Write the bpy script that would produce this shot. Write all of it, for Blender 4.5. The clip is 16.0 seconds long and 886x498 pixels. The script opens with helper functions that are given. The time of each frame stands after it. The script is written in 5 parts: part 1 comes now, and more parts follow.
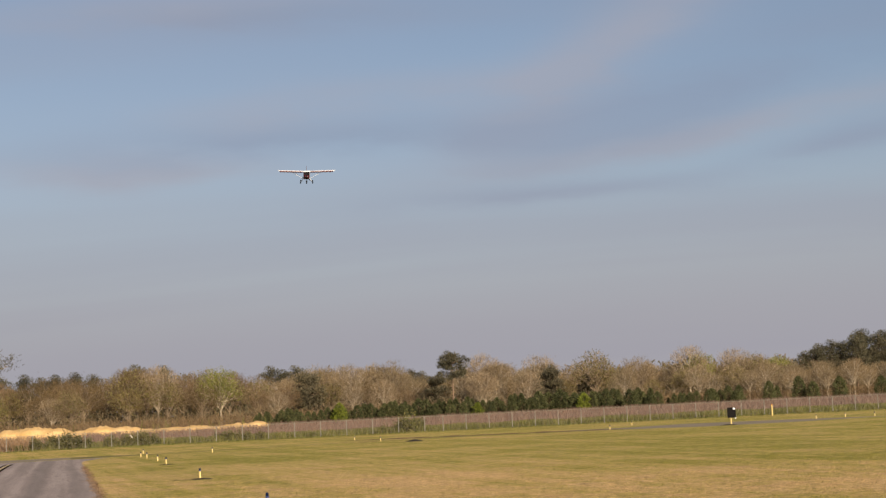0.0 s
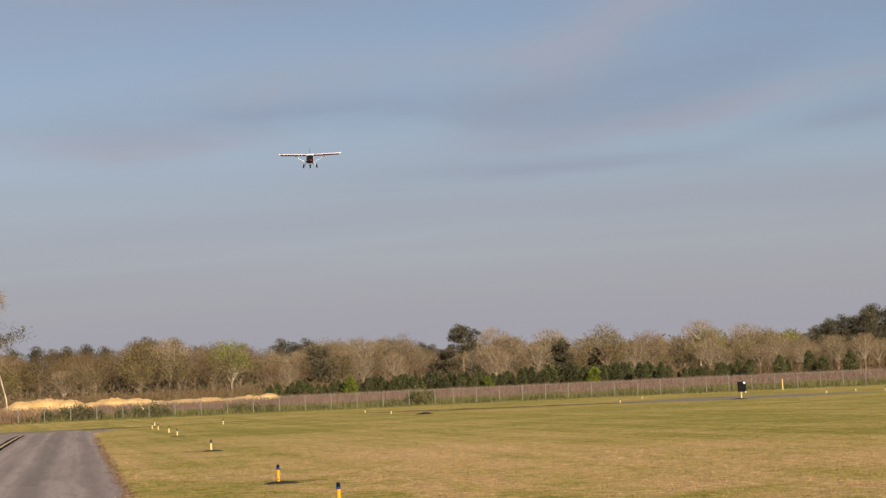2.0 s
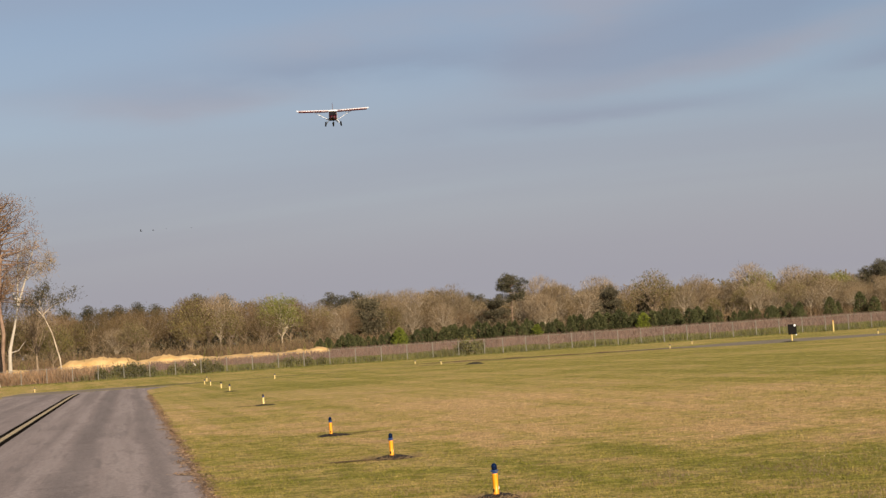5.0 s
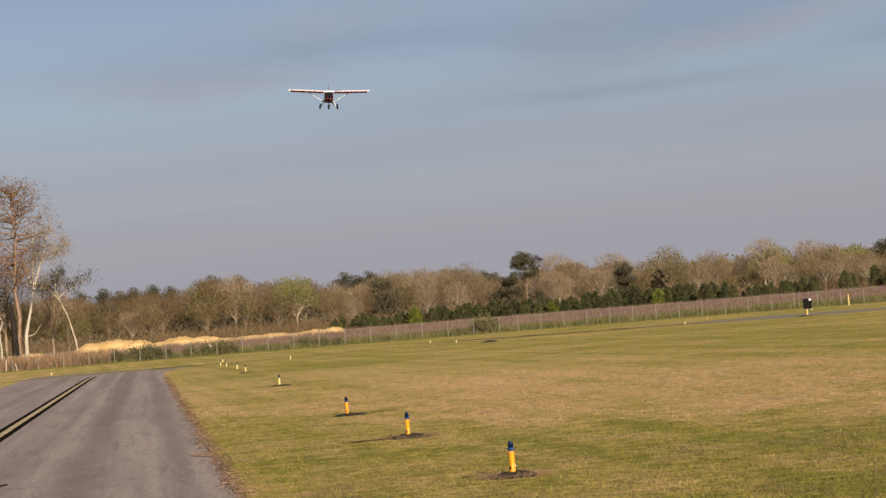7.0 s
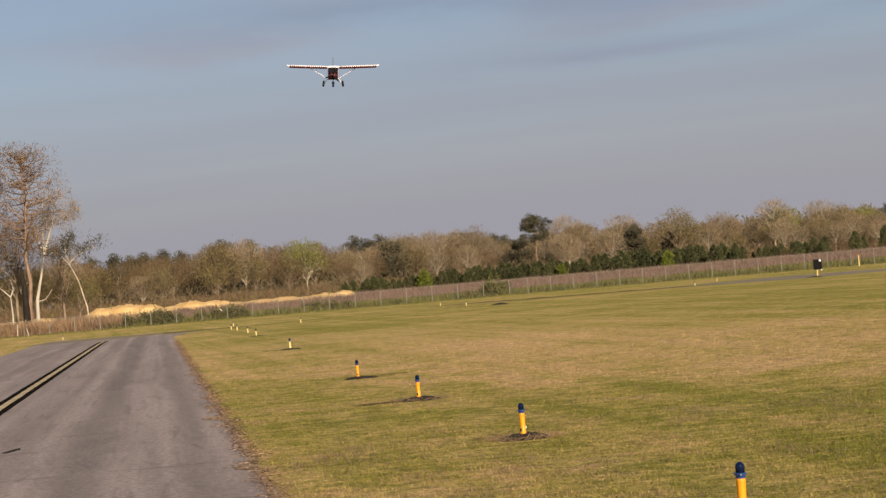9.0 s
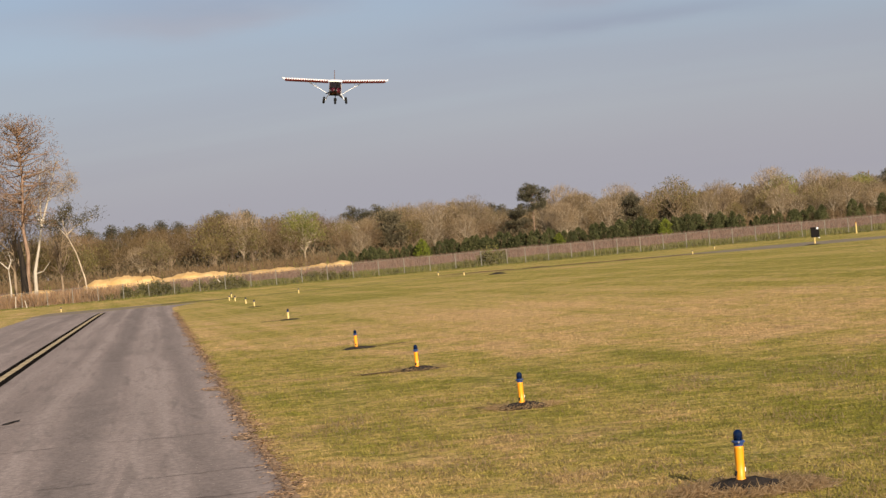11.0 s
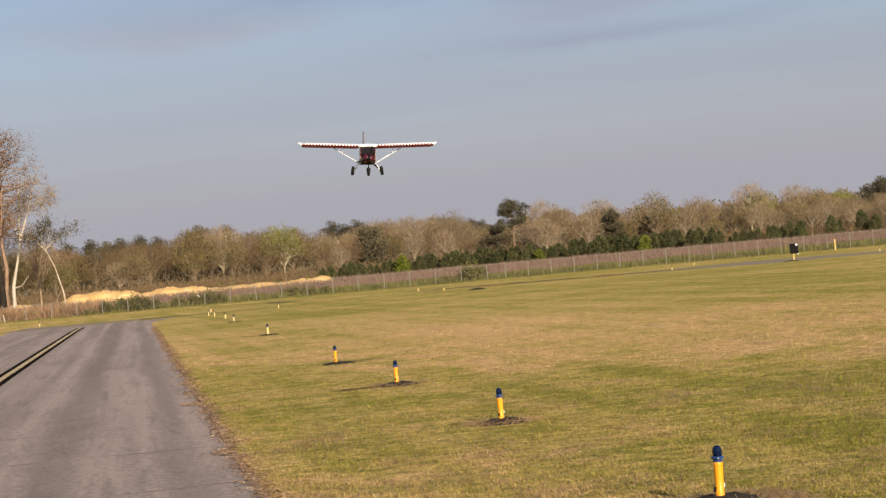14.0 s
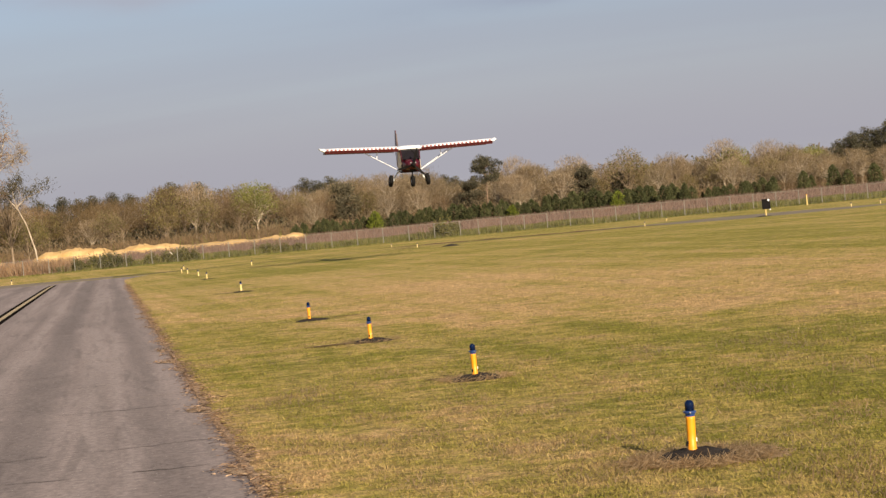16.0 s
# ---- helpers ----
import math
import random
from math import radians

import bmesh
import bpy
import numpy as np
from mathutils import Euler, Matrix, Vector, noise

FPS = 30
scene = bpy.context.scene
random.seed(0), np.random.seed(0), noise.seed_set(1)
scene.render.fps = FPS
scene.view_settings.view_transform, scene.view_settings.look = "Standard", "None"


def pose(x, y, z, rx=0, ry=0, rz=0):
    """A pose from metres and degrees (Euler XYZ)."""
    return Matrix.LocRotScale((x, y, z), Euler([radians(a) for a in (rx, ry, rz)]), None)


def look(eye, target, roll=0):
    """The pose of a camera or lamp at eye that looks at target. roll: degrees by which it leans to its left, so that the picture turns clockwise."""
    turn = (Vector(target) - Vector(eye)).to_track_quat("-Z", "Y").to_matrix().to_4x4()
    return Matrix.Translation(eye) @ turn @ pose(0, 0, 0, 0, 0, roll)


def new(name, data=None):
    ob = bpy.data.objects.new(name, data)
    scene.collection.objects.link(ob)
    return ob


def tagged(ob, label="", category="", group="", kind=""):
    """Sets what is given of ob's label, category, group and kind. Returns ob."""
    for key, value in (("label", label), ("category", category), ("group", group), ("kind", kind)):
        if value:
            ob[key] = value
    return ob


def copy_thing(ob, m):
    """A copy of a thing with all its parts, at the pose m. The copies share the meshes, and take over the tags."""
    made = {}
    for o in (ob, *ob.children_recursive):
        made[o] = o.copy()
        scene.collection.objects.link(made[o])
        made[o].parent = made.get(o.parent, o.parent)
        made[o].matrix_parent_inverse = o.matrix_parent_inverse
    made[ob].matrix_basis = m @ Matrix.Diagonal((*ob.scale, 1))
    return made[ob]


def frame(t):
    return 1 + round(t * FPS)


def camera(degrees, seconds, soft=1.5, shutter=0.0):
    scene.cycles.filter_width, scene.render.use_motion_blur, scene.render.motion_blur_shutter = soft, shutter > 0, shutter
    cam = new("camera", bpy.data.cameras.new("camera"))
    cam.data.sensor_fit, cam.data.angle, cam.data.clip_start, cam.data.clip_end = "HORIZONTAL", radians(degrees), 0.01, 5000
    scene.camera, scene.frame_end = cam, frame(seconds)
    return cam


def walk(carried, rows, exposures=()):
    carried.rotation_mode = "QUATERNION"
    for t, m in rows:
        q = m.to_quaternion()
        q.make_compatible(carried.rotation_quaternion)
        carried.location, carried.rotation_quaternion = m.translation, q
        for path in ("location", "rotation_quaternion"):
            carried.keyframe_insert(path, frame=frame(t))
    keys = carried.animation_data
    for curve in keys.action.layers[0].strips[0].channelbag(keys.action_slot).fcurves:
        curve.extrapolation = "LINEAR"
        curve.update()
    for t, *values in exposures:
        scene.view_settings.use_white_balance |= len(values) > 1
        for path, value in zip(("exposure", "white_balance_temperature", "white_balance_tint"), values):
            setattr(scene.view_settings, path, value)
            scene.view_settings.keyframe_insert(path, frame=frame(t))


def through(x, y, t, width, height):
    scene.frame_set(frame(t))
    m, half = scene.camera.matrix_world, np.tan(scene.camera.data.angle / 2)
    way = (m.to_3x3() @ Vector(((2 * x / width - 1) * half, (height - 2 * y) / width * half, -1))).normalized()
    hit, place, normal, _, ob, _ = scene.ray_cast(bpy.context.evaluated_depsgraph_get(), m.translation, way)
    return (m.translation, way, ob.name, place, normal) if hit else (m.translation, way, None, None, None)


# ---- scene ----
# camera: a standing person holds a long lens at eye height and turns slowly
CAM = (0.0, 0.0, 1.73)
TURNS = (
    (0, -3.056, 5.919, 2.792),
    (0.5, -3.065, 5.772, 2.669),
    (1, -3.069, 5.491, 2.473),
    (1.5, -2.917, 5.219, 2.476),
    (2, -2.680, 4.967, 2.585),
    (2.5, -2.327, 4.720, 2.685),
    (3, -2.027, 4.472, 2.879),
    (3.5, -1.793, 4.348, 3.111),
    (4, -1.460, 4.237, 3.389),
    (4.5, -1.127, 3.899, 3.640),
    (5, -0.897, 3.272, 3.891),
    (5.2, -0.832, 2.999, 4.005),
    (7.5, -0.252, 2.538, 4.683),
    (8, -0.118, 2.509, 4.730),
    (8.5, -0.058, 2.053, 4.735),
    (9, 0.000, 1.225, 4.900),
    (9.5, 0.008, 0.444, 5.123),
    (9.7, 0.003, 0.181, 5.263),
    (11.8, -0.134, 0.119, 5.185),
    (12, -0.199, 0.302, 5.250),
    (12.5, -0.334, 0.719, 5.183),
    (13, -0.362, 0.820, 5.100),
    (13.5, -0.516, 0.713, 5.098),
    (14, -0.811, 0.617, 5.072),
    (14.5, -1.100, 0.377, 5.090),
    (15, -1.350, -0.003, 5.150),
    (15.5, -1.535, -0.519, 5.200),
    (16, -1.783, -1.047, 5.244),
)
cam = camera(31.28, 16.0, soft=1.4)
walk(cam, [(t, pose(*CAM, 90 + p, r, y)) for t, y, p, r in TURNS],
     ((0.0, 0.66), (4.5, 0.66), (7.5, 0.60), (9.0, 0.58), (9.7, 0.65), (11.8, 0.78), (14.5, 0.81), (16.0, 0.81)))

# ---- world and light ----
SUN_AZ, SUN_EL = radians(157), radians(23)      # clockwise from +y (ahead), above the horizon


def make_world():
    w = bpy.data.worlds.new("sky")
    scene.world = w
    w.use_nodes = True
    nt = w.node_tree
    nt.nodes.clear()
    N, L = nt.nodes.new, nt.links.new
    out, bg = N("ShaderNodeOutputWorld"), N("ShaderNodeBackground")
    sky = N("ShaderNodeTexSky")
    sky.sky_type, sky.sun_disc = "NISHITA", False
    sky.sun_elevation, sky.sun_rotation = SUN_EL, SUN_AZ
    sky.air_density, sky.dust_density, sky.ozone_density = 1.0, 0.6, 1.6
    tc, sep = N("ShaderNodeTexCoord"), N("ShaderNodeSeparateXYZ")
    L(tc.outputs["Generated"], sep.inputs[0])

    def mth(op, a, b=None):
        n = N("ShaderNodeMath")
        n.operation = op
        for k, v in enumerate((a, b)):
            if v is None:
                continue
            if isinstance(v, (int, float)):
                n.inputs[k].default_value = v
            else:
                L(v, n.inputs[k])
        return n.outputs[0]

    # a sheet of thin cirrus: the direction is projected on a flat layer overhead
    low = mth("ADD", mth("MAXIMUM", sep.outputs[2], 0.0), 0.10)
    u, v = mth("DIVIDE", sep.outputs[0], low), mth("DIVIDE", sep.outputs[1], low)
    com = N("ShaderNodeCombineXYZ")
    L(u, com.inputs[0]), L(v, com.inputs[1])
    mp = N("ShaderNodeMapping")
    turn = N("ShaderNodeMapping")
    turn.inputs["Rotation"].default_value = (0, 0, radians(15))
    L(com.outputs[0], turn.inputs[0])
    mp.inputs["Location"].default_value = (7.7, 4.1, 0.0)
    mp.inputs["Scale"].default_value = (0.40, 1.3, 1.0)
    L(turn.outputs[0], mp.inputs[0])

    def fbm(scale, detail, rough, distort):
        n = N("ShaderNodeTexNoise")
        n.inputs["Scale"].default_value, n.inputs["Detail"].default_value = scale, detail
        n.inputs["Roughness"].default_value, n.inputs["Distortion"].default_value = rough, distort
        L(mp.outputs[0], n.inputs["Vector"])
        return n.outputs["Fac"]

    def ramp(fac, a, b, lo=0.0, hi=1.0):
        n = N("ShaderNodeMapRange")
        n.interpolation_type = "SMOOTHSTEP"
        n.inputs["From Min"].default_value, n.inputs["From Max"].default_value = a, b
        n.inputs["To Min"].default_value, n.inputs["To Max"].default_value = lo, hi
        L(fac, n.inputs["Value"])
        return n.outputs["Result"]

    def mix(fac, a, b):
        n = N("ShaderNodeMix")
        n.data_type = "RGBA"
        L(fac, n.inputs["Factor"])
        for sock, val in ((n.inputs["A"], a), (n.inputs["B"], b)):
            if isinstance(val, tuple):
                sock.default_value = (*val, 1)
            else:
                L(val, sock)
        return n.outputs["Result"]

    # single long streaks of cloud, grey-blue or pale: azimuth, height, half length, half width, slope (radians)
    az, el = mth("ARCTAN2", sep.outputs[0], sep.outputs[1]), mth("ARCSINE", sep.outputs[2])
    wisp = N("ShaderNodeTexNoise")
    wisp.inputs["Scale"].default_value, wisp.inputs["Detail"].default_value, wisp.inputs["Roughness"].default_value = 9.0, 5, 0.55
    stretch = N("ShaderNodeMapping")
    stretch.inputs["Scale"].default_value = (0.6, 0.6, 2.2)
    L(tc.outputs["Generated"], stretch.inputs[0])
    L(stretch.outputs[0], wisp.inputs["Vector"])
    el = mth("ADD", el, mth("MULTIPLY", mth("SUBTRACT", wisp.outputs["Fac"], 0.5), 0.04))
    streaks = (
        (True, -0.019, 0.176, 0.143, 0.0107, 0.021),
        (True, 0.227, 0.196, 0.143, 0.0221, 0.248),
        (True, 0.123, 0.134, 0.10, 0.006, 0.038),
        (True, 0.315, 0.157, 0.054, 0.0079, 0.161),
        (True, -0.045, 0.253, 0.093, 0.0079, 0.003),
        (False, 0.004, 0.197, 0.118, 0.0121, 0.073),
        (False, 0.164, 0.22, 0.11, 0.022, 0.51),
        (False, 0.229, 0.168, 0.15, 0.0093, 0.126),
        (False, -0.098, 0.257, 0.107, 0.0093, 0.021),
        (False, -0.133, 0.16, 0.093, 0.0093, -0.014),
    )
    torn = ramp(wisp.outputs["Fac"], 0.30, 0.62, 0.45, 1.1)
    grey, pale = 0.0, 0.0
    for dark, a0, e0, hl, hw, slope in streaks:
        da, de = mth("SUBTRACT", az, a0), mth("SUBTRACT", el, e0)
        run = mth("ADD", mth("MULTIPLY", da, math.cos(slope)), mth("MULTIPLY", de, math.sin(slope)))
        off = mth("SUBTRACT", mth("MULTIPLY", de, math.cos(slope)), mth("MULTIPLY", da, math.sin(slope)))
        d2 = mth("ADD", mth("POWER", mth("ABSOLUTE", mth("DIVIDE", run, hl)), 2.0), mth("POWER", mth("ABSOLUTE", mth("DIVIDE", off, hw)), 2.0))
        g = mth("MULTIPLY", mth("EXPONENT", mth("MULTIPLY", d2, -0.8)), torn)
        if dark:
            grey = mth("ADD", g, grey)
        else:
            pale = mth("ADD", g, pale)
    grey, pale = mth("MINIMUM", grey, 1.0), mth("MINIMUM", pale, 1.0)
    veil = ramp(fbm(0.55, 3, 0.42, 0.5), 0.36, 0.64, 0.25, 0.8)
    shade = ramp(fbm(0.45, 2, 0.4, 0.6), 0.36, 0.66, 0.25, 0.65)
    cloud = mix(shade, (4.25, 4.08, 4.65), (3.2, 3.75, 5.0))
    haze = ramp(sep.outputs[2], 0.03, 0.21, 1.0, 0.0)
    blue = N("ShaderNodeMix")
    blue.data_type, blue.blend_type = "RGBA", "MULTIPLY"
    blue.inputs["Factor"].default_value = 1.0
    blue.inputs["B"].default_value = (1.10, 1.06, 1.07, 1)
    L(sky.outputs[0], blue.inputs["A"])
    c = mix(mth("MULTIPLY", veil, 0.60), blue.outputs["Result"], cloud)
    c = mix(mth("MULTIPLY", pale, 0.60), c, (4.60, 4.52, 5.20))
    c = mix(mth("MULTIPLY", grey, 0.62), c, (3.05, 3.70, 5.05))
    c = mix(mth("MULTIPLY", haze, 0.95), c, (4.22, 4.10, 4.66))
    L(c, bg.inputs["Color"])
    bg.inputs["Strength"].default_value = 0.0535
    L(bg.outputs[0], out.inputs["Surface"])


make_world()
sun_data = bpy.data.lights.new("sun", "SUN")
sun_data.energy, sun_data.angle, sun_data.color = 5.0, radians(0.6), (1.0, 0.84, 0.63)
sun_way = Vector((math.sin(SUN_AZ) * math.cos(SUN_EL), math.cos(SUN_AZ) * math.cos(SUN_EL), math.sin(SUN_EL)))
sun = new("sun", sun_data)
sun.matrix_world = look(sun_way * 300, (0, 0, 0))


# ---- materials ----
class Mat:
    """A small wrapper round a Principled material."""

    def __init__(self, name, rough=0.8, metal=0.0, spec=0.3):
        self.m = bpy.data.materials.new(name)
        self.m.use_nodes = True
        self.nt = self.m.node_tree
        self.b = self.nt.nodes["Principled BSDF"]
        self.b.inputs["Roughness"].default_value = rough
        self.b.inputs["Metallic"].default_value = metal
        self.b.inputs["Specular IOR Level"].default_value = spec
        self.tc = self.nt.nodes.new("ShaderNodeTexCoord")

    def node(self, kind):
        return self.nt.nodes.new(kind)

    def link(self, a, b):
        self.nt.links.new(a, b)

    def coords(self, scale=(1, 1, 1), rot=0.0, loc=(0, 0, 0)):
        n = self.node("ShaderNodeMapping")
        n.inputs["Scale"].default_value = scale
        n.inputs["Rotation"].default_value = (0, 0, rot)
        n.inputs["Location"].default_value = loc
        self.link(self.tc.outputs["Object"], n.inputs[0])
        return n.outputs[0]

    def noise(self, scale, detail=4, rough=0.55, vec=None, distort=0.0):
        n = self.node("ShaderNodeTexNoise")
        n.inputs["Scale"].default_value, n.inputs["Detail"].default_value = scale, detail
        n.inputs["Roughness"].default_value, n.inputs["Distortion"].default_value = rough, distort
        self.link(vec if vec is not None else self.tc.outputs["Object"], n.inputs["Vector"])
        return n.outputs["Fac"]

    def rng(self, fac, a, b, lo=0.0, hi=1.0):
        n = self.node("ShaderNodeMapRange")
        n.interpolation_type = "SMOOTHSTEP"
        for key, v in (("From Min", a), ("From Max", b), ("To Min", lo), ("To Max", hi)):
            n.inputs[key].default_value = v
        self.link(fac, n.inputs["Value"])
        return n.outputs["Result"]

    def math(self, op, a, b):
        n = self.node("ShaderNodeMath")
        n.operation = op
        for k, v in enumerate((a, b)):
            if isinstance(v, (int, float)):
                n.inputs[k].default_value = v
            else:
                self.link(v, n.inputs[k])
        return n.outputs[0]

    def mix(self, fac, a, b, blend="MIX"):
        n = self.node("ShaderNodeMix")
        n.data_type, n.blend_type = "RGBA", blend
        for sock, v in ((n.inputs["Factor"], fac), (n.inputs["A"], a), (n.inputs["B"], b)):
            if isinstance(v, tuple):
                sock.default_value = (*v, 1)
            elif isinstance(v, (int, float)):
                sock.default_value = v
            else:
                self.link(v, sock)
        return n.outputs["Result"]

    def color(self, c):
        if isinstance(c, tuple):
            self.b.inputs["Base Color"].default_value = (*c, 1)
        else:
            self.link(c, self.b.inputs["Base Color"])
        return self

    def bump(self, fac, strength, distance):
        n = self.node("ShaderNodeBump")
        n.inputs["Strength"].default_value, n.inputs["Distance"].default_value = strength, distance
        self.link(fac, n.inputs["Height"])
        self.link(n.outputs[0], self.b.inputs["Normal"])
        return self


def plain(name, c, rough=0.6, metal=0.0, vary=0.18, scale=6.0, spec=0.4):
    """Paint, rubber or metal with faint dirt at two scales."""
    m = Mat(name, rough, metal, spec)
    dark = tuple(v * (1 - vary * 2) for v in c)
    f = m.mix(m.rng(m.noise(scale, 5), 0.35, 0.7), c, dark)
    m.color(m.mix(m.rng(m.noise(scale * 9, 3), 0.5, 0.8, 0, vary * 2), f, tuple(v * 0.6 for v in c)))
    m.bump(m.noise(scale * 12, 3), 0.15, 0.002)
    return m.m


def foliage(name, cols, rough=0.75, through=0.25):
    """Leaves or twigs: each loose piece takes its own tone."""
    m = Mat(name, rough, 0, 0.2)
    geo, cr = m.node("ShaderNodeNewGeometry"), m.node("ShaderNodeValToRGB")
    m.link(geo.outputs["Random Per Island"], cr.inputs[0])
    el = cr.color_ramp.elements
    while len(el) < len(cols):
        el.new(0.5)
    for k, c in enumerate(cols):
        el[k].position, el[k].color = k / max(1, len(cols) - 1), (*c, 1)
    info = m.node("ShaderNodeObjectInfo")
    tint = m.mix(info.outputs["Random"], (0.80, 0.80, 0.80), (1.20, 1.16, 1.12))
    patch = m.mix(m.rng(m.noise(0.35, 2), 0.35, 0.7), (0.8, 0.82, 0.85), (1.15, 1.12, 1.05))
    col = m.mix(1.0, m.mix(1.0, cr.outputs[0], tint, "MULTIPLY"), patch, "MULTIPLY")
    m.color(col)
    if through:
        tr, mx = m.node("ShaderNodeBsdfTranslucent"), m.node("ShaderNodeMixShader")
        m.link(col, tr.inputs[0])
        mx.inputs[0].default_value = through
        m.link(m.b.outputs[0], mx.inputs[1])
        m.link(tr.outputs[0], mx.inputs[2])
        m.link(mx.outputs[0], m.nt.nodes["Material Output"].inputs[0])
    return m.m


def bark(name, c, c2, scale=1.2):
    m = Mat(name, 0.9, 0, 0.2)
    f = m.noise(scale, 6, 0.65, m.coords((4, 4, 0.8)))
    m.color(m.mix(m.rng(f, 0.35, 0.65), c, c2))
    m.bump(f, 0.5, 0.03)
    return m.m


def turf_colour(m):
    """Patchy turf: green, olive, straw and bare tones at several scales."""
    green, olive, straw, bare = (0.232, 0.214, 0.043), (0.372, 0.294, 0.092), (0.535, 0.362, 0.182), (0.34, 0.225, 0.125)
    big = m.noise(0.11, 3, 0.5, None, 0.4)
    mid = m.noise(0.55, 4, 0.55, m.coords((0.8, 1.0, 1)), 0.3)
    fine = m.noise(2.4, 5, 0.65, m.coords((0.7, 1.0, 1)), 0.4)
    tiny = m.noise(9.0, 4, 0.7)
    sep = m.node("ShaderNodeSeparateXYZ")
    m.link(m.tc.outputs["Object"], sep.inputs[0])
    # a broad dormant stretch lies slantwise across the infield, greener swaths on both sides of it
    slant = m.math("ADD", sep.outputs[1], m.math("MULTIPLY", sep.outputs[0], 1.4))
    slant = m.math("ADD", slant, m.math("MULTIPLY", m.math("SUBTRACT", mid, 0.5), 14.0))
    band = m.math("MULTIPLY", m.rng(slant, 25, 32), m.rng(slant, 44, 66, 1, 0))
    band = m.math("MULTIPLY", band, m.rng(sep.outputs[0], -8, 3, 0.35, 1))
    worn = m.rng(slant, 10, 14, 0.18, 0.0)          # thin turf again close by
    # mower tracks that run beside the taxiway
    across = m.math("ADD", sep.outputs[0], m.math("MULTIPLY", sep.outputs[1], 0.1826))
    mown = m.math("ADD", sep.outputs[0], m.math("MULTIPLY", sep.outputs[1], 0.23))
    com = m.node("ShaderNodeCombineXYZ")
    m.link(m.math("MULTIPLY", mown, 0.95), com.inputs[0])
    m.link(m.math("MULTIPLY", sep.outputs[1], 0.03), com.inputs[1])
    track = m.noise(1.0, 4, 0.6, com.outputs[0])
    edge = m.rng(across, 0.9, 2.6, 0.13, 0.0)        # yellower along the pavement
    dry = m.math("ADD", m.math("MULTIPLY", band, 0.40), m.math("ADD", worn, edge))
    dry = m.math("ADD", dry, m.math("MULTIPLY", m.rng(big, 0.36, 0.66), 0.26))
    for f, k in ((mid, 0.9), (track, 1.15), (fine, 1.4), (tiny, 0.9)):
        dry = m.math("ADD", dry, m.math("MULTIPLY", m.math("SUBTRACT", f, 0.5), k))
    c = m.mix(m.rng(dry, -0.12, 0.26), green, olive)
    c = m.mix(m.rng(dry, 0.18, 0.66), c, straw)
    c = m.mix(m.rng(m.math("ADD", mid, m.math("MULTIPLY", fine, 0.6)), 0.90, 1.06, 0, 0.7), c, bare)
    # bleached clippings in loose drifts
    drift = m.math("MULTIPLY", m.rng(m.noise(0.35, 3, 0.5, m.coords((1, 1, 1), 0, (5, 2, 0))), 0.52, 0.66), m.rng(m.noise(14.0, 3, 0.6), 0.58, 0.68))
    c = m.mix(m.math("MULTIPLY", drift, 0.8), c, (0.66, 0.52, 0.32))
    return c, fine


def grass_ground():
    m = Mat("mown_grass", 0.95, 0, 0.1)
    c, fine = turf_colour(m)
    tuft = m.noise(22.0, 5, 0.75)
    sod = m.noise(5.5, 5, 0.7, m.coords((0.75, 1, 1)))
    # shading between tufts put into the colour: darker gaps, lighter tips
    c = m.mix(m.rng(sod, 0.34, 0.66), m.mix(1.0, c, (0.62, 0.64, 0.58), "MULTIPLY"), m.mix(1.0, c, (1.36, 1.32, 1.30), "MULTIPLY"))
    c = m.mix(m.rng(tuft, 0.3, 0.72, 0.0, 1.0), m.mix(1.0, c, (0.46, 0.48, 0.44), "MULTIPLY"), m.mix(1.0, c, (1.46, 1.41, 1.36), "MULTIPLY"))
    m.color(c)
    m.bump(m.math("ADD", tuft, m.math("MULTIPLY", fine, 1.5)), 0.9, 0.05)
    return m.m


def grass_blade():
    m = Mat("grass_blades", 1.0, 0, 0.0)
    c, fine = turf_colour(m)
    geo = m.node("ShaderNodeNewGeometry")
    c = m.mix(1.0, c, m.mix(geo.outputs["Random Per Island"], (0.50, 0.55, 0.50), (1.14, 1.14, 1.10)), "MULTIPLY")
    m.color(c)
    tr, mx = m.node("ShaderNodeBsdfTranslucent"), m.node("ShaderNodeMixShader")
    m.link(c, tr.inputs[0])
    mx.inputs[0].default_value = 0.35
    m.link(m.b.outputs[0], mx.inputs[1])
    m.link(tr.outputs[0], mx.inputs[2])
    m.link(mx.outputs[0], m.nt.nodes["Material Output"].inputs[0])
    return m.m


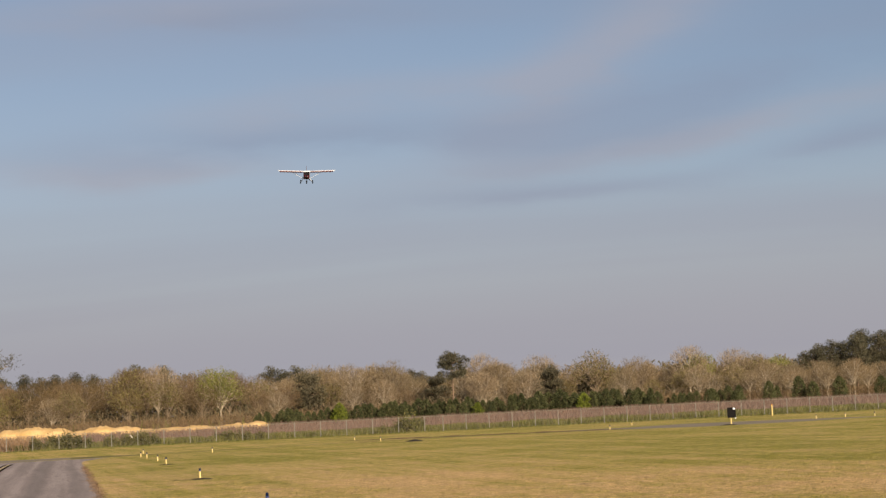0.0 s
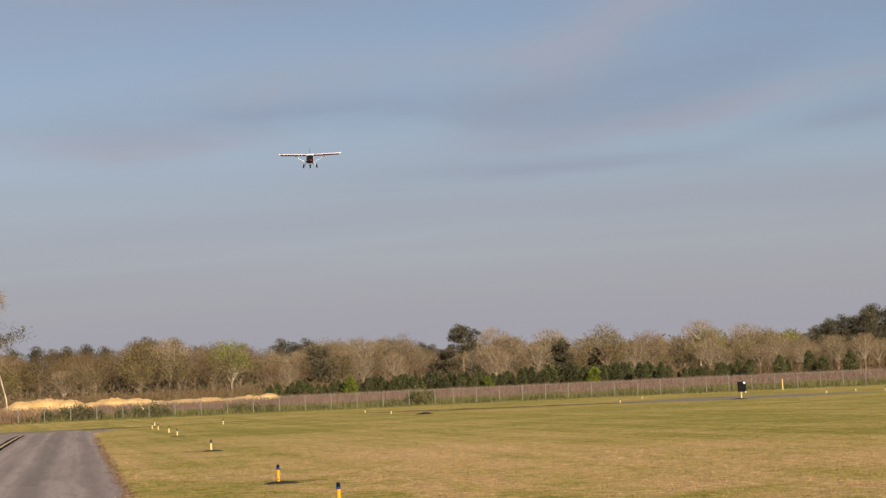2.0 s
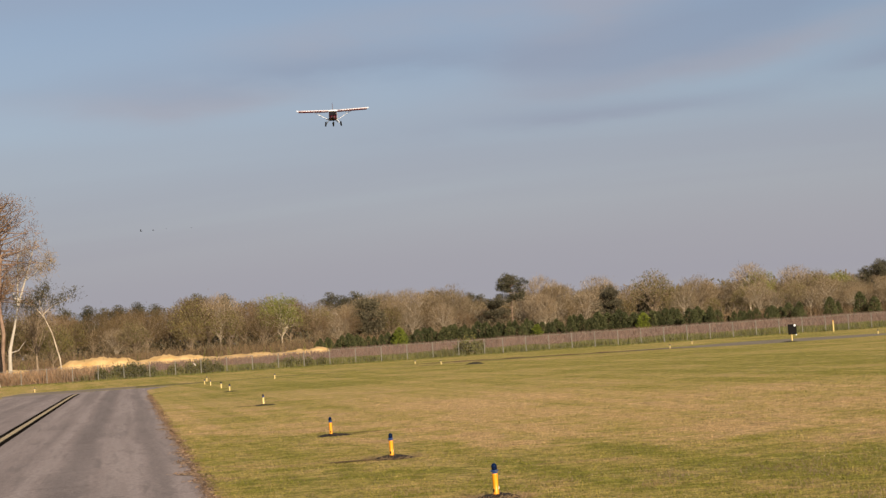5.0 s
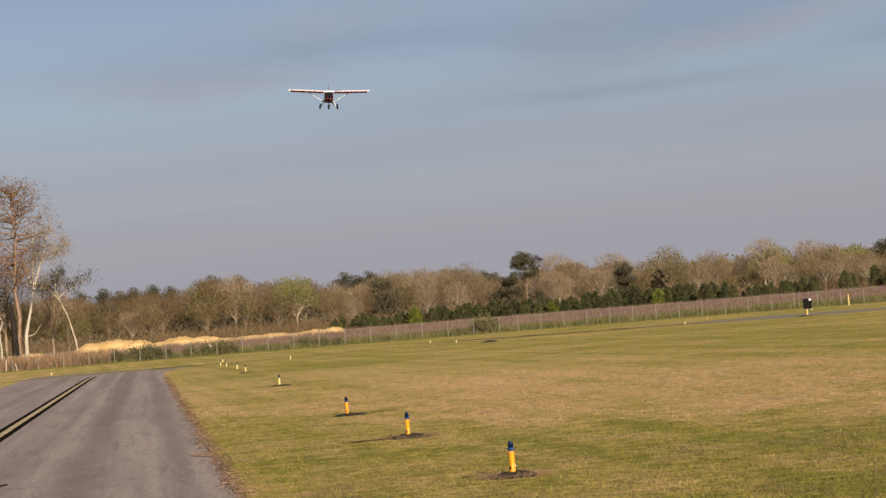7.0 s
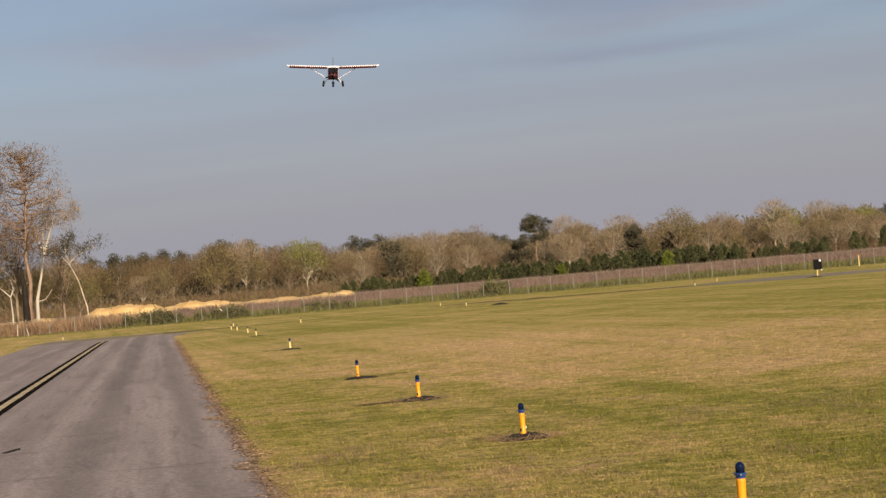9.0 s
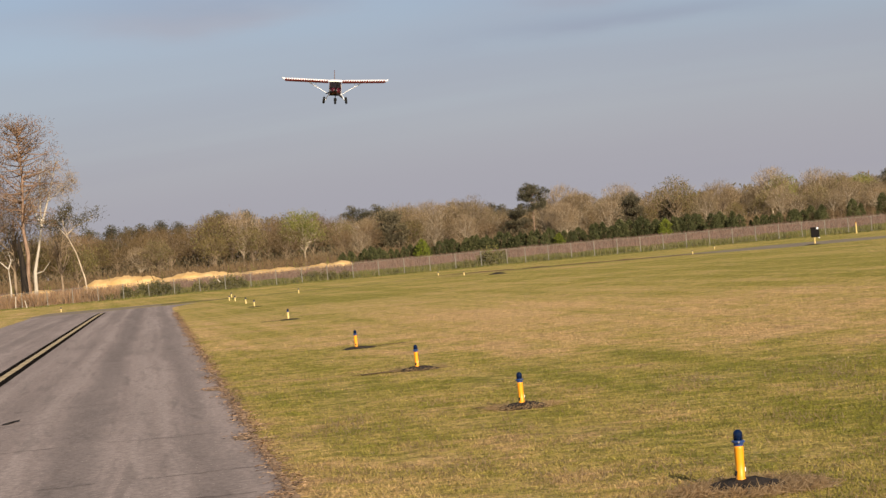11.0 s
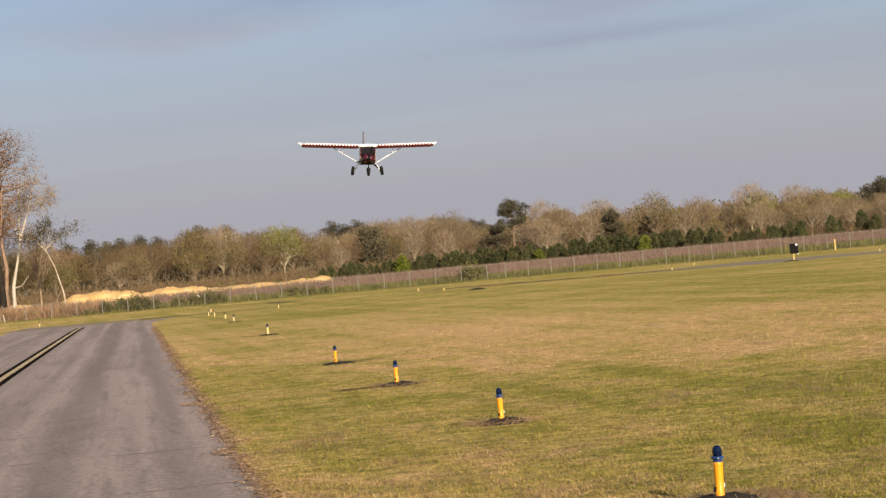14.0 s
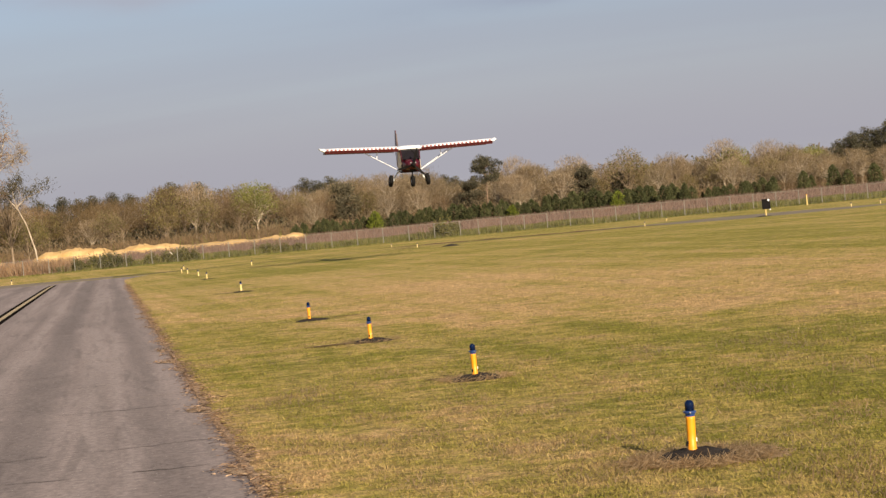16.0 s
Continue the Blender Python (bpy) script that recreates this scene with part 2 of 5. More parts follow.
def asphalt():
    m = Mat("asphalt", 0.97, 0, 0.08)
    sep = m.node("ShaderNodeSeparateXYZ")
    m.link(m.tc.outputs["Object"], sep.inputs[0])
    streak = m.noise(1.0, 4, 0.55, m.coords((2.2, 0.05, 1)), 0.4)
    wide = m.noise(0.35, 4, 0.5, m.coords((1.2, 0.25, 1)))
    grit = m.noise(70, 4, 0.7)
    blot = m.noise(1.3, 5, 0.6, m.coords((1, 0.7, 1)))
    wander = m.math("ADD", sep.outputs[0], m.math("MULTIPLY", m.math("SUBTRACT", m.noise(0.12, 3), 0.5), 0.7))
    wander = m.math("ADD", wander, m.math("MULTIPLY", m.math("SUBTRACT", m.noise(1.5, 4, 0.6), 0.5), 0.35))

    def lane(at, half, amount):
        """A worn band along the pavement, at metres right of the centre line."""
        d = m.math("ABSOLUTE", m.math("SUBTRACT", wander, at), 0.0)
        return m.rng(d, half * 0.25, half, amount, 0.0)

    c = m.mix(m.rng(streak, 0.3, 0.7), (0.218, 0.178, 0.166), (0.300, 0.248, 0.232))
    c = m.mix(m.rng(wide, 0.42, 0.68, 0, 0.35), c, (0.150, 0.125, 0.116))
    for at, half, amount in ((2.2, 0.45, 0.52), (3.5, 0.34, 0.30), (1.2, 0.4, 0.15), (-1.6, 0.5, 0.3), (-2.9, 0.4, 0.25)):
        c = m.mix(lane(at, half, amount), c, (0.110, 0.095, 0.091))
    for at, half in ((2.85, 0.22), (3.15, 0.12), (1.65, 0.14), (0.6, 0.2)):
        c = m.mix(lane(at, half, 0.25), c, (0.335, 0.286, 0.268))
    smear = m.noise(1.0, 5, 0.65, m.coords((3.5, 0.35, 1), 0, (3, 1, 0)), 0.8)
    c = m.mix(m.rng(smear, 0.50, 0.68, 0, 0.5), c, (0.135, 0.115, 0.108))
    c = m.mix(m.rng(blot, 0.45, 0.75, 0, 0.45), c, (0.25, 0.208, 0.192))
    c = m.mix(m.rng(grit, 0.5, 0.75, 0, 0.5), c, (0.30, 0.26, 0.235))
    speck = m.noise(13, 5, 0.8)
    c = m.mix(m.rng(speck, 0.30, 0.70), m.mix(1.0, c, (0.72, 0.72, 0.73), "MULTIPLY"), m.mix(1.0, c, (1.26, 1.25, 1.24), "MULTIPLY"))
    vor = m.node("ShaderNodeTexVoronoi")
    vor.inputs["Scale"].default_value = 9.0
    m.link(m.tc.outputs["Object"], vor.inputs["Vector"])
    c = m.mix(m.rng(vor.outputs["Distance"], 0.06, 0.10, 0.8, 0.0), c, (0.46, 0.41, 0.37))
    m.color(c)
    m.bump(m.math("ADD", grit, m.math("MULTIPLY", blot, 0.6)), 0.5, 0.006)
    return m.m


def soil(name, a, b, scale=9):
    m = Mat(name, 0.95, 0, 0.15)
    f, g = m.noise(scale, 6, 0.7), m.noise(scale * 6, 4, 0.7)
    m.color(m.mix(m.rng(m.math("ADD", f, m.math("MULTIPLY", g, 0.5)), 0.5, 1.0), a, b))
    m.bump(m.math("ADD", f, g), 0.9, 0.02)
    return m.m


GRASS, ASPHALT = grass_ground(), asphalt()
MULCH = soil("dark_mulch", (0.011, 0.0095, 0.0085), (0.05, 0.040, 0.034), 14)
DIRT = soil("brown_dirt", (0.07, 0.044, 0.024), (0.17, 0.108, 0.056), 7)
EDGE_DIRT = soil("edge_dirt", (0.21, 0.145, 0.095), (0.42, 0.30, 0.195), 8)
SAND = soil("yellow_sand", (0.45, 0.28, 0.105), (0.58, 0.395, 0.19), 0.5)
LINE_YELLOW = plain("worn_yellow_line", (0.46, 0.37, 0.245), 1.0, vary=0.22, scale=1.5, spec=0.0)
LINE_BLACK = plain("black_line_border", (0.014, 0.012, 0.011), 1.0, vary=0.2, scale=1.5, spec=0.0)
YELLOW = plain("yellow_plastic", (0.76, 0.295, 0.008), 0.45, vary=0.08, scale=9)
CREAM = plain("pale_yellow_plastic", (0.68, 0.50, 0.19), 0.5, vary=0.08, scale=9)
BLUE_METAL = plain("blue_collar", (0.02, 0.05, 0.17), 0.3, vary=0.1, scale=30)
BLACK = plain("black_paint", (0.010, 0.009, 0.009), 0.8, vary=0.1, spec=0.1)
WHITE = plain("white_paint", (0.80, 0.81, 0.84), 0.4, vary=0.06)
GALV = plain("galvanised_steel", (0.22, 0.208, 0.18), 0.7, 0.1, vary=0.12, scale=3)
RED = plain("dark_red_paint", (0.060, 0.0055, 0.012), 0.32, vary=0.08, scale=3, spec=0.35)
TAB_RED = plain("faded_red_tabs", (0.33, 0.13, 0.12), 0.5, vary=0.08, scale=3)
WING_RED = plain("wing_red_stripe", (0.062, 0.008, 0.010), 0.45, vary=0.08, scale=3)
PANEL = plain("unpainted_grey_metal", (0.30, 0.28, 0.26), 0.4, 0.5, vary=0.1, scale=3)
RUBBER = plain("tyre_rubber", (0.0085, 0.008, 0.008), 0.85, vary=0.12, scale=10, spec=0.15)
STEEL = plain("grey_metal", (0.30, 0.30, 0.31), 0.35, 0.8, vary=0.1, scale=8)
DRY = foliage("dry_broomsedge", [(0.135, 0.088, 0.073), (0.168, 0.112, 0.095), (0.203, 0.140, 0.116), (0.152, 0.103, 0.084)])
WEEDS = foliage("roadside_weeds", [(0.082, 0.092, 0.024), (0.124, 0.124, 0.036), (0.165, 0.144, 0.056)])
BLADES = grass_blade()
STRAW = foliage("dead_grass", [(0.279, 0.189, 0.098), (0.394, 0.279, 0.156), (0.492, 0.369, 0.230)], rough=1.0, through=0.6)
RUST_WEED = foliage("rusty_dead_weeds", [(0.20, 0.125, 0.075), (0.27, 0.170, 0.102), (0.34, 0.222, 0.138), (0.23, 0.165, 0.085)])
LITTER = foliage("leaf_litter", [(0.15, 0.09, 0.055), (0.36, 0.23, 0.14), (0.55, 0.38, 0.24)], through=0)
TWIG_TAN = foliage("bare_twigs_tan", [(0.180, 0.134, 0.081), (0.218, 0.166, 0.101), (0.255, 0.198, 0.123)])
TWIG_BROWN = foliage("bare_twigs_brown", [(0.126, 0.086, 0.049), (0.164, 0.114, 0.066), (0.203, 0.143, 0.084)])
TWIG_PALE = foliage("bare_twigs_pale", [(0.243, 0.185, 0.122), (0.296, 0.232, 0.157), (0.213, 0.164, 0.106)])
BUD_GREEN = foliage("spring_leaves", [(0.144, 0.160, 0.036), (0.200, 0.212, 0.056), (0.256, 0.240, 0.088)], through=0.35)
BUD_OLIVE = foliage("olive_leaves", [(0.135, 0.124, 0.044), (0.188, 0.163, 0.064), (0.240, 0.198, 0.088)], through=0.35)
LIME = foliage("lime_leaves", [(0.170, 0.212, 0.025), (0.221, 0.255, 0.043), (0.145, 0.170, 0.025)], through=0.35)
NEEDLE = foliage("pine_needles", [(0.059, 0.057, 0.038), (0.086, 0.082, 0.053), (0.121, 0.109, 0.068)], through=0.15)
# dark evergreen tones, also used for the painted shade inside the woods
NEEDLE_DARK = foliage("evergreen_leaves_and_shade", [(0.066, 0.061, 0.040), (0.095, 0.085, 0.054), (0.127, 0.109, 0.069)], through=0.15)
YOUNG_PINE = foliage("young_pine_needles", [(0.047, 0.055, 0.024), (0.071, 0.079, 0.032), (0.102, 0.106, 0.045)], through=0.1)
SHRUB = foliage("shrub_leaves", [(0.071, 0.076, 0.024), (0.116, 0.111, 0.036), (0.161, 0.136, 0.051)], through=0.2)
RUSTY = foliage("rusty_needles", [(0.175, 0.102, 0.066), (0.105, 0.076, 0.044), (0.228, 0.136, 0.089)], through=0.2)
BARK_WHITE = bark("white_bark", (0.34, 0.30, 0.245), (0.46, 0.41, 0.345), 0.8)
BARK_GREY = bark("grey_bark", (0.16, 0.118, 0.080), (0.27, 0.205, 0.142))
BARK_PALE = bark("pale_bark", (0.29, 0.23, 0.165), (0.46, 0.385, 0.295), 0.8)
BARK_PINE = bark("pine_bark", (0.15, 0.095, 0.065), (0.27, 0.185, 0.135))
TWIG_DULL = foliage("dull_olive_brown_twigs", [(0.102, 0.070, 0.036), (0.143, 0.098, 0.051), (0.128, 0.097, 0.042)])
BARK_CHAR = bark("charred_bark", (0.010, 0.008, 0.007), (0.03, 0.022, 0.017))
BARK_DARK = bark("dark_bark", (0.025, 0.018, 0.014), (0.07, 0.05, 0.035))


def glass_blue():
    m = Mat("cobalt_glass", 0.06, 0, 0.35)
    m.color((0.0016, 0.008, 0.034))
    return m.m


def cockpit_glass():
    m = Mat("tinted_windscreen", 0.08, 0, 0.22)
    m.color((0.012, 0.010, 0.012))
    return m.m


BLUE_GLASS, SCREEN = glass_blue(), cockpit_glass()


# ---- mesh helpers ----
def mesh_of(name, verts, faces, material, smooth=False):
    me = bpy.data.meshes.new(name)
    me.from_pydata([tuple(map(float, v)) for v in verts], [], faces)
    me.materials.append(material)
    if smooth:
        me.polygons.foreach_set("use_smooth", [True] * len(me.polygons))
    me.update()
    return me


def mesh_quads(name, quads, material):
    """Loose four-cornered pieces from an array of shape (n, 4, 3)."""
    q = np.asarray(quads, dtype=np.float32)
    n = len(q)
    me = bpy.data.meshes.new(name)
    me.vertices.add(4 * n)
    me.vertices.foreach_set("co", q.reshape(-1))
    me.loops.add(4 * n)
    me.loops.foreach_set("vertex_index", np.arange(4 * n, dtype=np.int32))
    me.polygons.add(n)
    me.polygons.foreach_set("loop_start", np.arange(0, 4 * n, 4, dtype=np.int32))
    me.materials.append(material)
    me.update(calc_edges=True)
    return me


def part(name, bm, material, parent=None, label="", smooth=False):
    """Links a bmesh, or a ready mesh, as one mesh object under a thing."""
    if isinstance(bm, bpy.types.Mesh):
        me = bm
    else:
        me = bpy.data.meshes.new(name)
        if smooth:
            for f in bm.faces:
                f.smooth = True
        bm.to_mesh(me)
        bm.free()
        me.materials.append(material)
    ob = new(name, me)
    ob.parent = parent
    return tagged(ob, label)


def thing(name, label, category, group="", m=None):
    ob = new(name)
    ob.empty_display_size = 0.2
    if m is not None:
        ob.matrix_basis = m
    return tagged(ob, label, category, group)


def box(size, at=(0, 0, 0), bevel=0.0, rot=None, bm=None):
    bm = bm or bmesh.new()
    m = Matrix.Translation(at) @ (rot or Matrix()) @ Matrix.Diagonal((*size, 1))
    g = bmesh.ops.create_cube(bm, size=1, matrix=m)
    if bevel:
        edges = list({e for v in g["verts"] for e in v.link_edges})
        bmesh.ops.bevel(bm, geom=edges, offset=bevel, segments=2, affect="EDGES", profile=0.5)
    return bm


def lathe(profile, n=20, bm=None, m=Matrix()):
    """A turned body round z from (radius, height) pairs."""
    bm = bm or bmesh.new()
    rings = []
    for r, z in profile:
        rings.append([bm.verts.new(m @ Vector((r * math.cos(2 * math.pi * k / n), r * math.sin(2 * math.pi * k / n), z))) for k in range(n)])
    for a, b in zip(rings, rings[1:]):
        for k in range(n):
            bm.faces.new((a[k], a[(k + 1) % n], b[(k + 1) % n], b[k]))
    bm.faces.new(rings[0][::-1])
    bm.faces.new(rings[-1])
    return bm


def rod(p, q, r, r2=None, n=8, bm=None, flat=1.0):
    """A round or flattened bar from p to q."""
    bm = bm or bmesh.new()
    p, q = Vector(p), Vector(q)
    turn = (q - p).to_track_quat("Z", "Y").to_matrix().to_4x4()
    m = Matrix.Translation(p) @ turn @ Matrix.Diagonal((1, flat, 1, 1))
    return lathe([(r, 0), (r if r2 is None else r2, (q - p).length)], n, bm, m)


def loft(sections, bm=None, close=True):
    """A skin over sections of equal point counts."""
    bm = bm or bmesh.new()
    rings = [[bm.verts.new(p) for p in s] for s in sections]
    n = len(rings[0])
    for a, b in zip(rings, rings[1:]):
        for k in range(n):
            bm.faces.new((a[k], a[(k + 1) % n], b[(k + 1) % n], b[k]))
    if close:
        bm.faces.new(rings[0][::-1])
        bm.faces.new(rings[-1])
    bmesh.ops.recalc_face_normals(bm, faces=bm.faces)
    return bm


class Skin:
    """Collects tapered limbs into one mesh."""

    def __init__(self):
        self.v, self.f = [], []

    def limb(self, pts, radii, n=5):
        base = len(self.v)
        pts = [np.asarray(p, float) for p in pts]
        for k, (p, r) in enumerate(zip(pts, radii)):
            d = pts[min(k + 1, len(pts) - 1)] - pts[max(k - 1, 0)]
            d /= np.linalg.norm(d) + 1e-9
            a = np.cross(d, (0.3, 0.9, 0.2))
            a /= np.linalg.norm(a) + 1e-9
            b = np.cross(d, a)
            for j in range(n):
                t = 2 * math.pi * j / n
                self.v.append(p + r * (math.cos(t) * a + math.sin(t) * b))
        for k in range(len(pts) - 1):
            for j in range(n):
                o = base + k * n
                self.f.append((o + j, o + (j + 1) % n, o + n + (j + 1) % n, o + n + j))

    def mesh(self, name, material):
        return mesh_of(name, self.v, self.f, material, True)


def slivers(rs, centres, dirs, length, width, jitter=0.6):
    """Thin pieces at the centres, pointing roughly along dirs."""
    n = len(centres)
    d = dirs + rs.normal(0, jitter, (n, 3))
    d /= np.linalg.norm(d, axis=1, keepdims=True) + 1e-9
    s = np.cross(d, rs.normal(0, 1, (n, 3)))
    s /= np.linalg.norm(s, axis=1, keepdims=True) + 1e-9
    ln = (length * rs.uniform(0.5, 1.4, (n, 1))) / 2
    w = (width * rs.uniform(0.6, 1.4, (n, 1))) / 2
    return np.stack([centres - d * ln - s * w, centres + d * ln - s * w * 0.6, centres + d * ln + s * w * 0.6, centres - d * ln + s * w], 1)


# ---- ground and pavements ----
SCRAP = (1.1, 9.0)
PALE_CRACK = soil("pale_crack_grit", (0.24, 0.19, 0.16), (0.38, 0.31, 0.26), 5)
CRACK = soil("crack_dirt", (0.06, 0.051, 0.046), (0.12, 0.10, 0.09), 5)
OLD_ASPHALT = soil("old_asphalt", (0.15, 0.122, 0.09), (0.23, 0.19, 0.14), 0.6)
DARK_TURF = soil("dark_strip_turf", (0.085, 0.075, 0.028), (0.16, 0.13, 0.05), 0.8)
def rise(y):
    """The land climbs a little beyond the fence, up to the woods."""
    t = min(max((y - 160) / 80, 0.0), 1.0)
    return 0.75 * t * t * (3 - 2 * t)


def build_ground():
    xs = [-4000, -1500, -600, -300] + list(range(-200, 201, 8)) + [300, 600, 1500, 4000]
    ys = [-3000, -800, -200, -50] + list(range(-20, 161, 6)) + list(range(164, 300, 4)) + [320, 400, 600, 1200, 2500, 4500]
    verts = [(x, y, rise(y)) for y in ys for x in xs]
    n = len(xs)
    faces = [(j * n + i, j * n + i + 1, (j + 1) * n + i + 1, (j + 1) * n + i) for j in range(len(ys) - 1) for i in range(n - 1)]
    ob = new("ground", mesh_of("ground", verts, faces, GRASS))
    tagged(ob, "flat mown airfield grass, patchy green and straw brown", "grass field", kind="structure")


AXIS = radians(10.35)           # the taxiway runs ahead and to the left
EDGE = (-1.35, 12.4)      # a point on its right edge
HALF = 4.05


def along(s, off=0.0, z=0.0):
    """A point s metres along the taxiway and off metres to the right of its centre line."""
    ex, ey = EDGE
    dx, dy = -math.sin(AXIS), math.cos(AXIS)
    rx, ry = dy, -dx
    return (ex + dx * s + rx * (off - HALF), ey + dy * s + ry * (off - HALF), z)


def build_taxiway():
    root = pose(*along(0), 0, 0, math.degrees(AXIS))
    verts, faces = [], []
    steps = np.arange(-30, 88.01, 0.5)
    cols = 7
    for s in steps:
        wob = 0.10 * noise.noise((s * 0.45, 3.0, 0)) + 0.12 * noise.noise((s * 1.7, 9.0, 0)) + 0.05 * noise.noise((s * 5.0, 1.0, 0))
        # the far end swings round to the right
        bend = max(0.0, s - 76)
        right, left = HALF + wob + 0.012 * bend ** 2, -HALF - 0.3 + 0.08 * noise.noise((s * 0.6, 20, 0))
        for k in range(cols):
            verts.append((left + (right - left) * k / (cols - 1), s, 0.004))
    for j in range(len(steps) - 1):
        for i in range(cols - 1):
            faces.append((j * cols + i, j * cols + i + 1, (j + 1) * cols + i + 1, (j + 1) * cols + i))
    ob = new("taxiway", mesh_of("taxiway", verts, faces, ASPHALT))
    ob.matrix_basis = root
    tagged(ob, "worn grey asphalt taxiway with tyre streaks and ragged edge", "taxiway", kind="structure")

    def strip(name, off, width, s0, s1, z, mat, label):
        vs, fs = [], []
        for k, s in enumerate(np.arange(s0, s1, 1.0)):
            bend = 0.0015 * max(0.0, s - 74) ** 2
            e = 0.015 * noise.noise((s * 1.3, off * 7, 0))
            vs += [(off + bend - width / 2 + e, s, z), (off + bend + width / 2 + e, s, z)]
            if k:
                a = 2 * k
                fs.append((a - 2, a - 1, a + 1, a))
        part(name, mesh_of(name, vs, fs, mat), mat, ob, label)

    strip("line_border", 0.0, 0.48, -30, 83, 0.008, LINE_BLACK, "black border under the centre line")
    strip("centre_line", 0.0, 0.16, -30, 83, 0.012, LINE_YELLOW, "faded yellow centre line")
    # transverse cracks, thin, broken and wandering
    for s, a, b, pale in ((0.4, 0.2, 3.9, 0), (1.9, 1.0, 4.0, 0), (3.1, -2.6, 2.2, 1), (5.3, 1.2, 3.9, 0), (6.6, 2.4, 3.9, 1), (8.7, -2.5, 4.0, 0), (11.0, 0.6, 2.6, 0), (13.7, 3.0, 4.1, 1), (13.5, 2.6, 3.4, 1),
                          (18.5, -2.0, 3.0, 0), (25.8, -1.5, 3.0, 0), (32.0, -1.0, 3.2, 0), (46.0, -3.0, 3.5, 0)):
        vs, fs, run = [], [], 0
        for x in np.arange(a, b, 0.10):
            if noise.noise((x * 1.1, s * 3.0, 6)) < -0.22:
                run = 0
                continue
            y = s - 0.10 * x + 0.16 * noise.noise((x * 1.2, s, 0)) + 0.06 * noise.noise((x * 6, s, 0))
            w = 0.004 + 0.012 * abs(noise.noise((x * 3, s, 4))) + 0.0003 * s
            vs += [(x, y - w, 0.0075), (x, y + w, 0.0075)]
            run += 1
            if run > 1:
                k = len(vs)
                fs.append((k - 4, k - 2, k - 1, k - 3))
        mat = PALE_CRACK if pale else CRACK
        part("crack", mesh_of("crack", vs, fs, mat), mat, ob)
    # a small flattened leaf scrap on the asphalt
    q = []
    for k in range(3):
        c = np.array([SCRAP[0] + 0.05 * k, SCRAP[1] + 0.14 * k, 0.012])
        q.append([c + (-0.05, -0.1, 0), c + (0.05, -0.08, 0.01), c + (0.06, 0.1, 0.012), c + (-0.04, 0.08, 0)])
    part("leaf_scrap", mesh_quads("leaf_scrap", q, MULCH), MULCH, ob, "dark wet leaf scrap")
    return ob


def build_cross_taxiway():
    near = [(-26, 97), (-18, 100.5), (-13, 103), (-7, 107.5), (0, 112.5), (8, 113.5), (15, 114.5), (19, 108), (23, 104.5), (30, 105.5), (36, 109.5), (70, 113.5)]
    far = [(-27, 108), (-19, 106.5), (-13, 104.4), (-7, 108.7), (0, 113.6), (8, 114.8), (15, 116.2), (20, 117), (25, 121), (31, 118), (38, 110.6), (70, 114.2)]
    vs, fs = [], []
    for k, (a, b) in enumerate(zip(near, far)):
        vs += [(*a, 0.003), (*b, 0.003)]
        if k:
            fs.append((2 * k - 2, 2 * k, 2 * k + 1, 2 * k - 1))
    k = 6                       # the paved parts, and the flat dark strip between them
    for name, f, mat, label, cat in (("cross_taxiway", fs[:1] + fs[k:], OLD_ASPHALT, "grey asphalt taxiway crossing behind the infield", "taxiway"),
                                     ("ditch", fs[1:k], DARK_TURF, "flat dark strip along the far turf", "ditch")):
        tagged(new(name, mesh_of(name, vs, f, mat)), label, cat, kind="structure")


def ground_patch(name, at, size, mat, label, category, seed, turn=0.0, z=0.005):
    """A ragged flat patch lying on the grass."""
    n, vs = 40, [(0, 0, z + 0.004)]
    for k in range(n):
        a = 2 * math.pi * k / n
        r = 1 + 0.32 * noise.noise((math.cos(a) * 2.2 + seed, math.sin(a) * 2.2, seed * 1.7)) + 0.12 * noise.noise((math.cos(a) * 8, math.sin(a) * 8, seed))
        vs.append((size[0] * r * math.cos(a), size[1] * r * math.sin(a), z))
    fs = [(0, 1 + k, 1 + (k + 1) % n) for k in range(n)]
    ob = new(name, mesh_of(name, vs, fs, mat))
    ob.matrix_basis = pose(at[0], at[1], 0, 0, 0, turn)
    return tagged(ob, label, category)


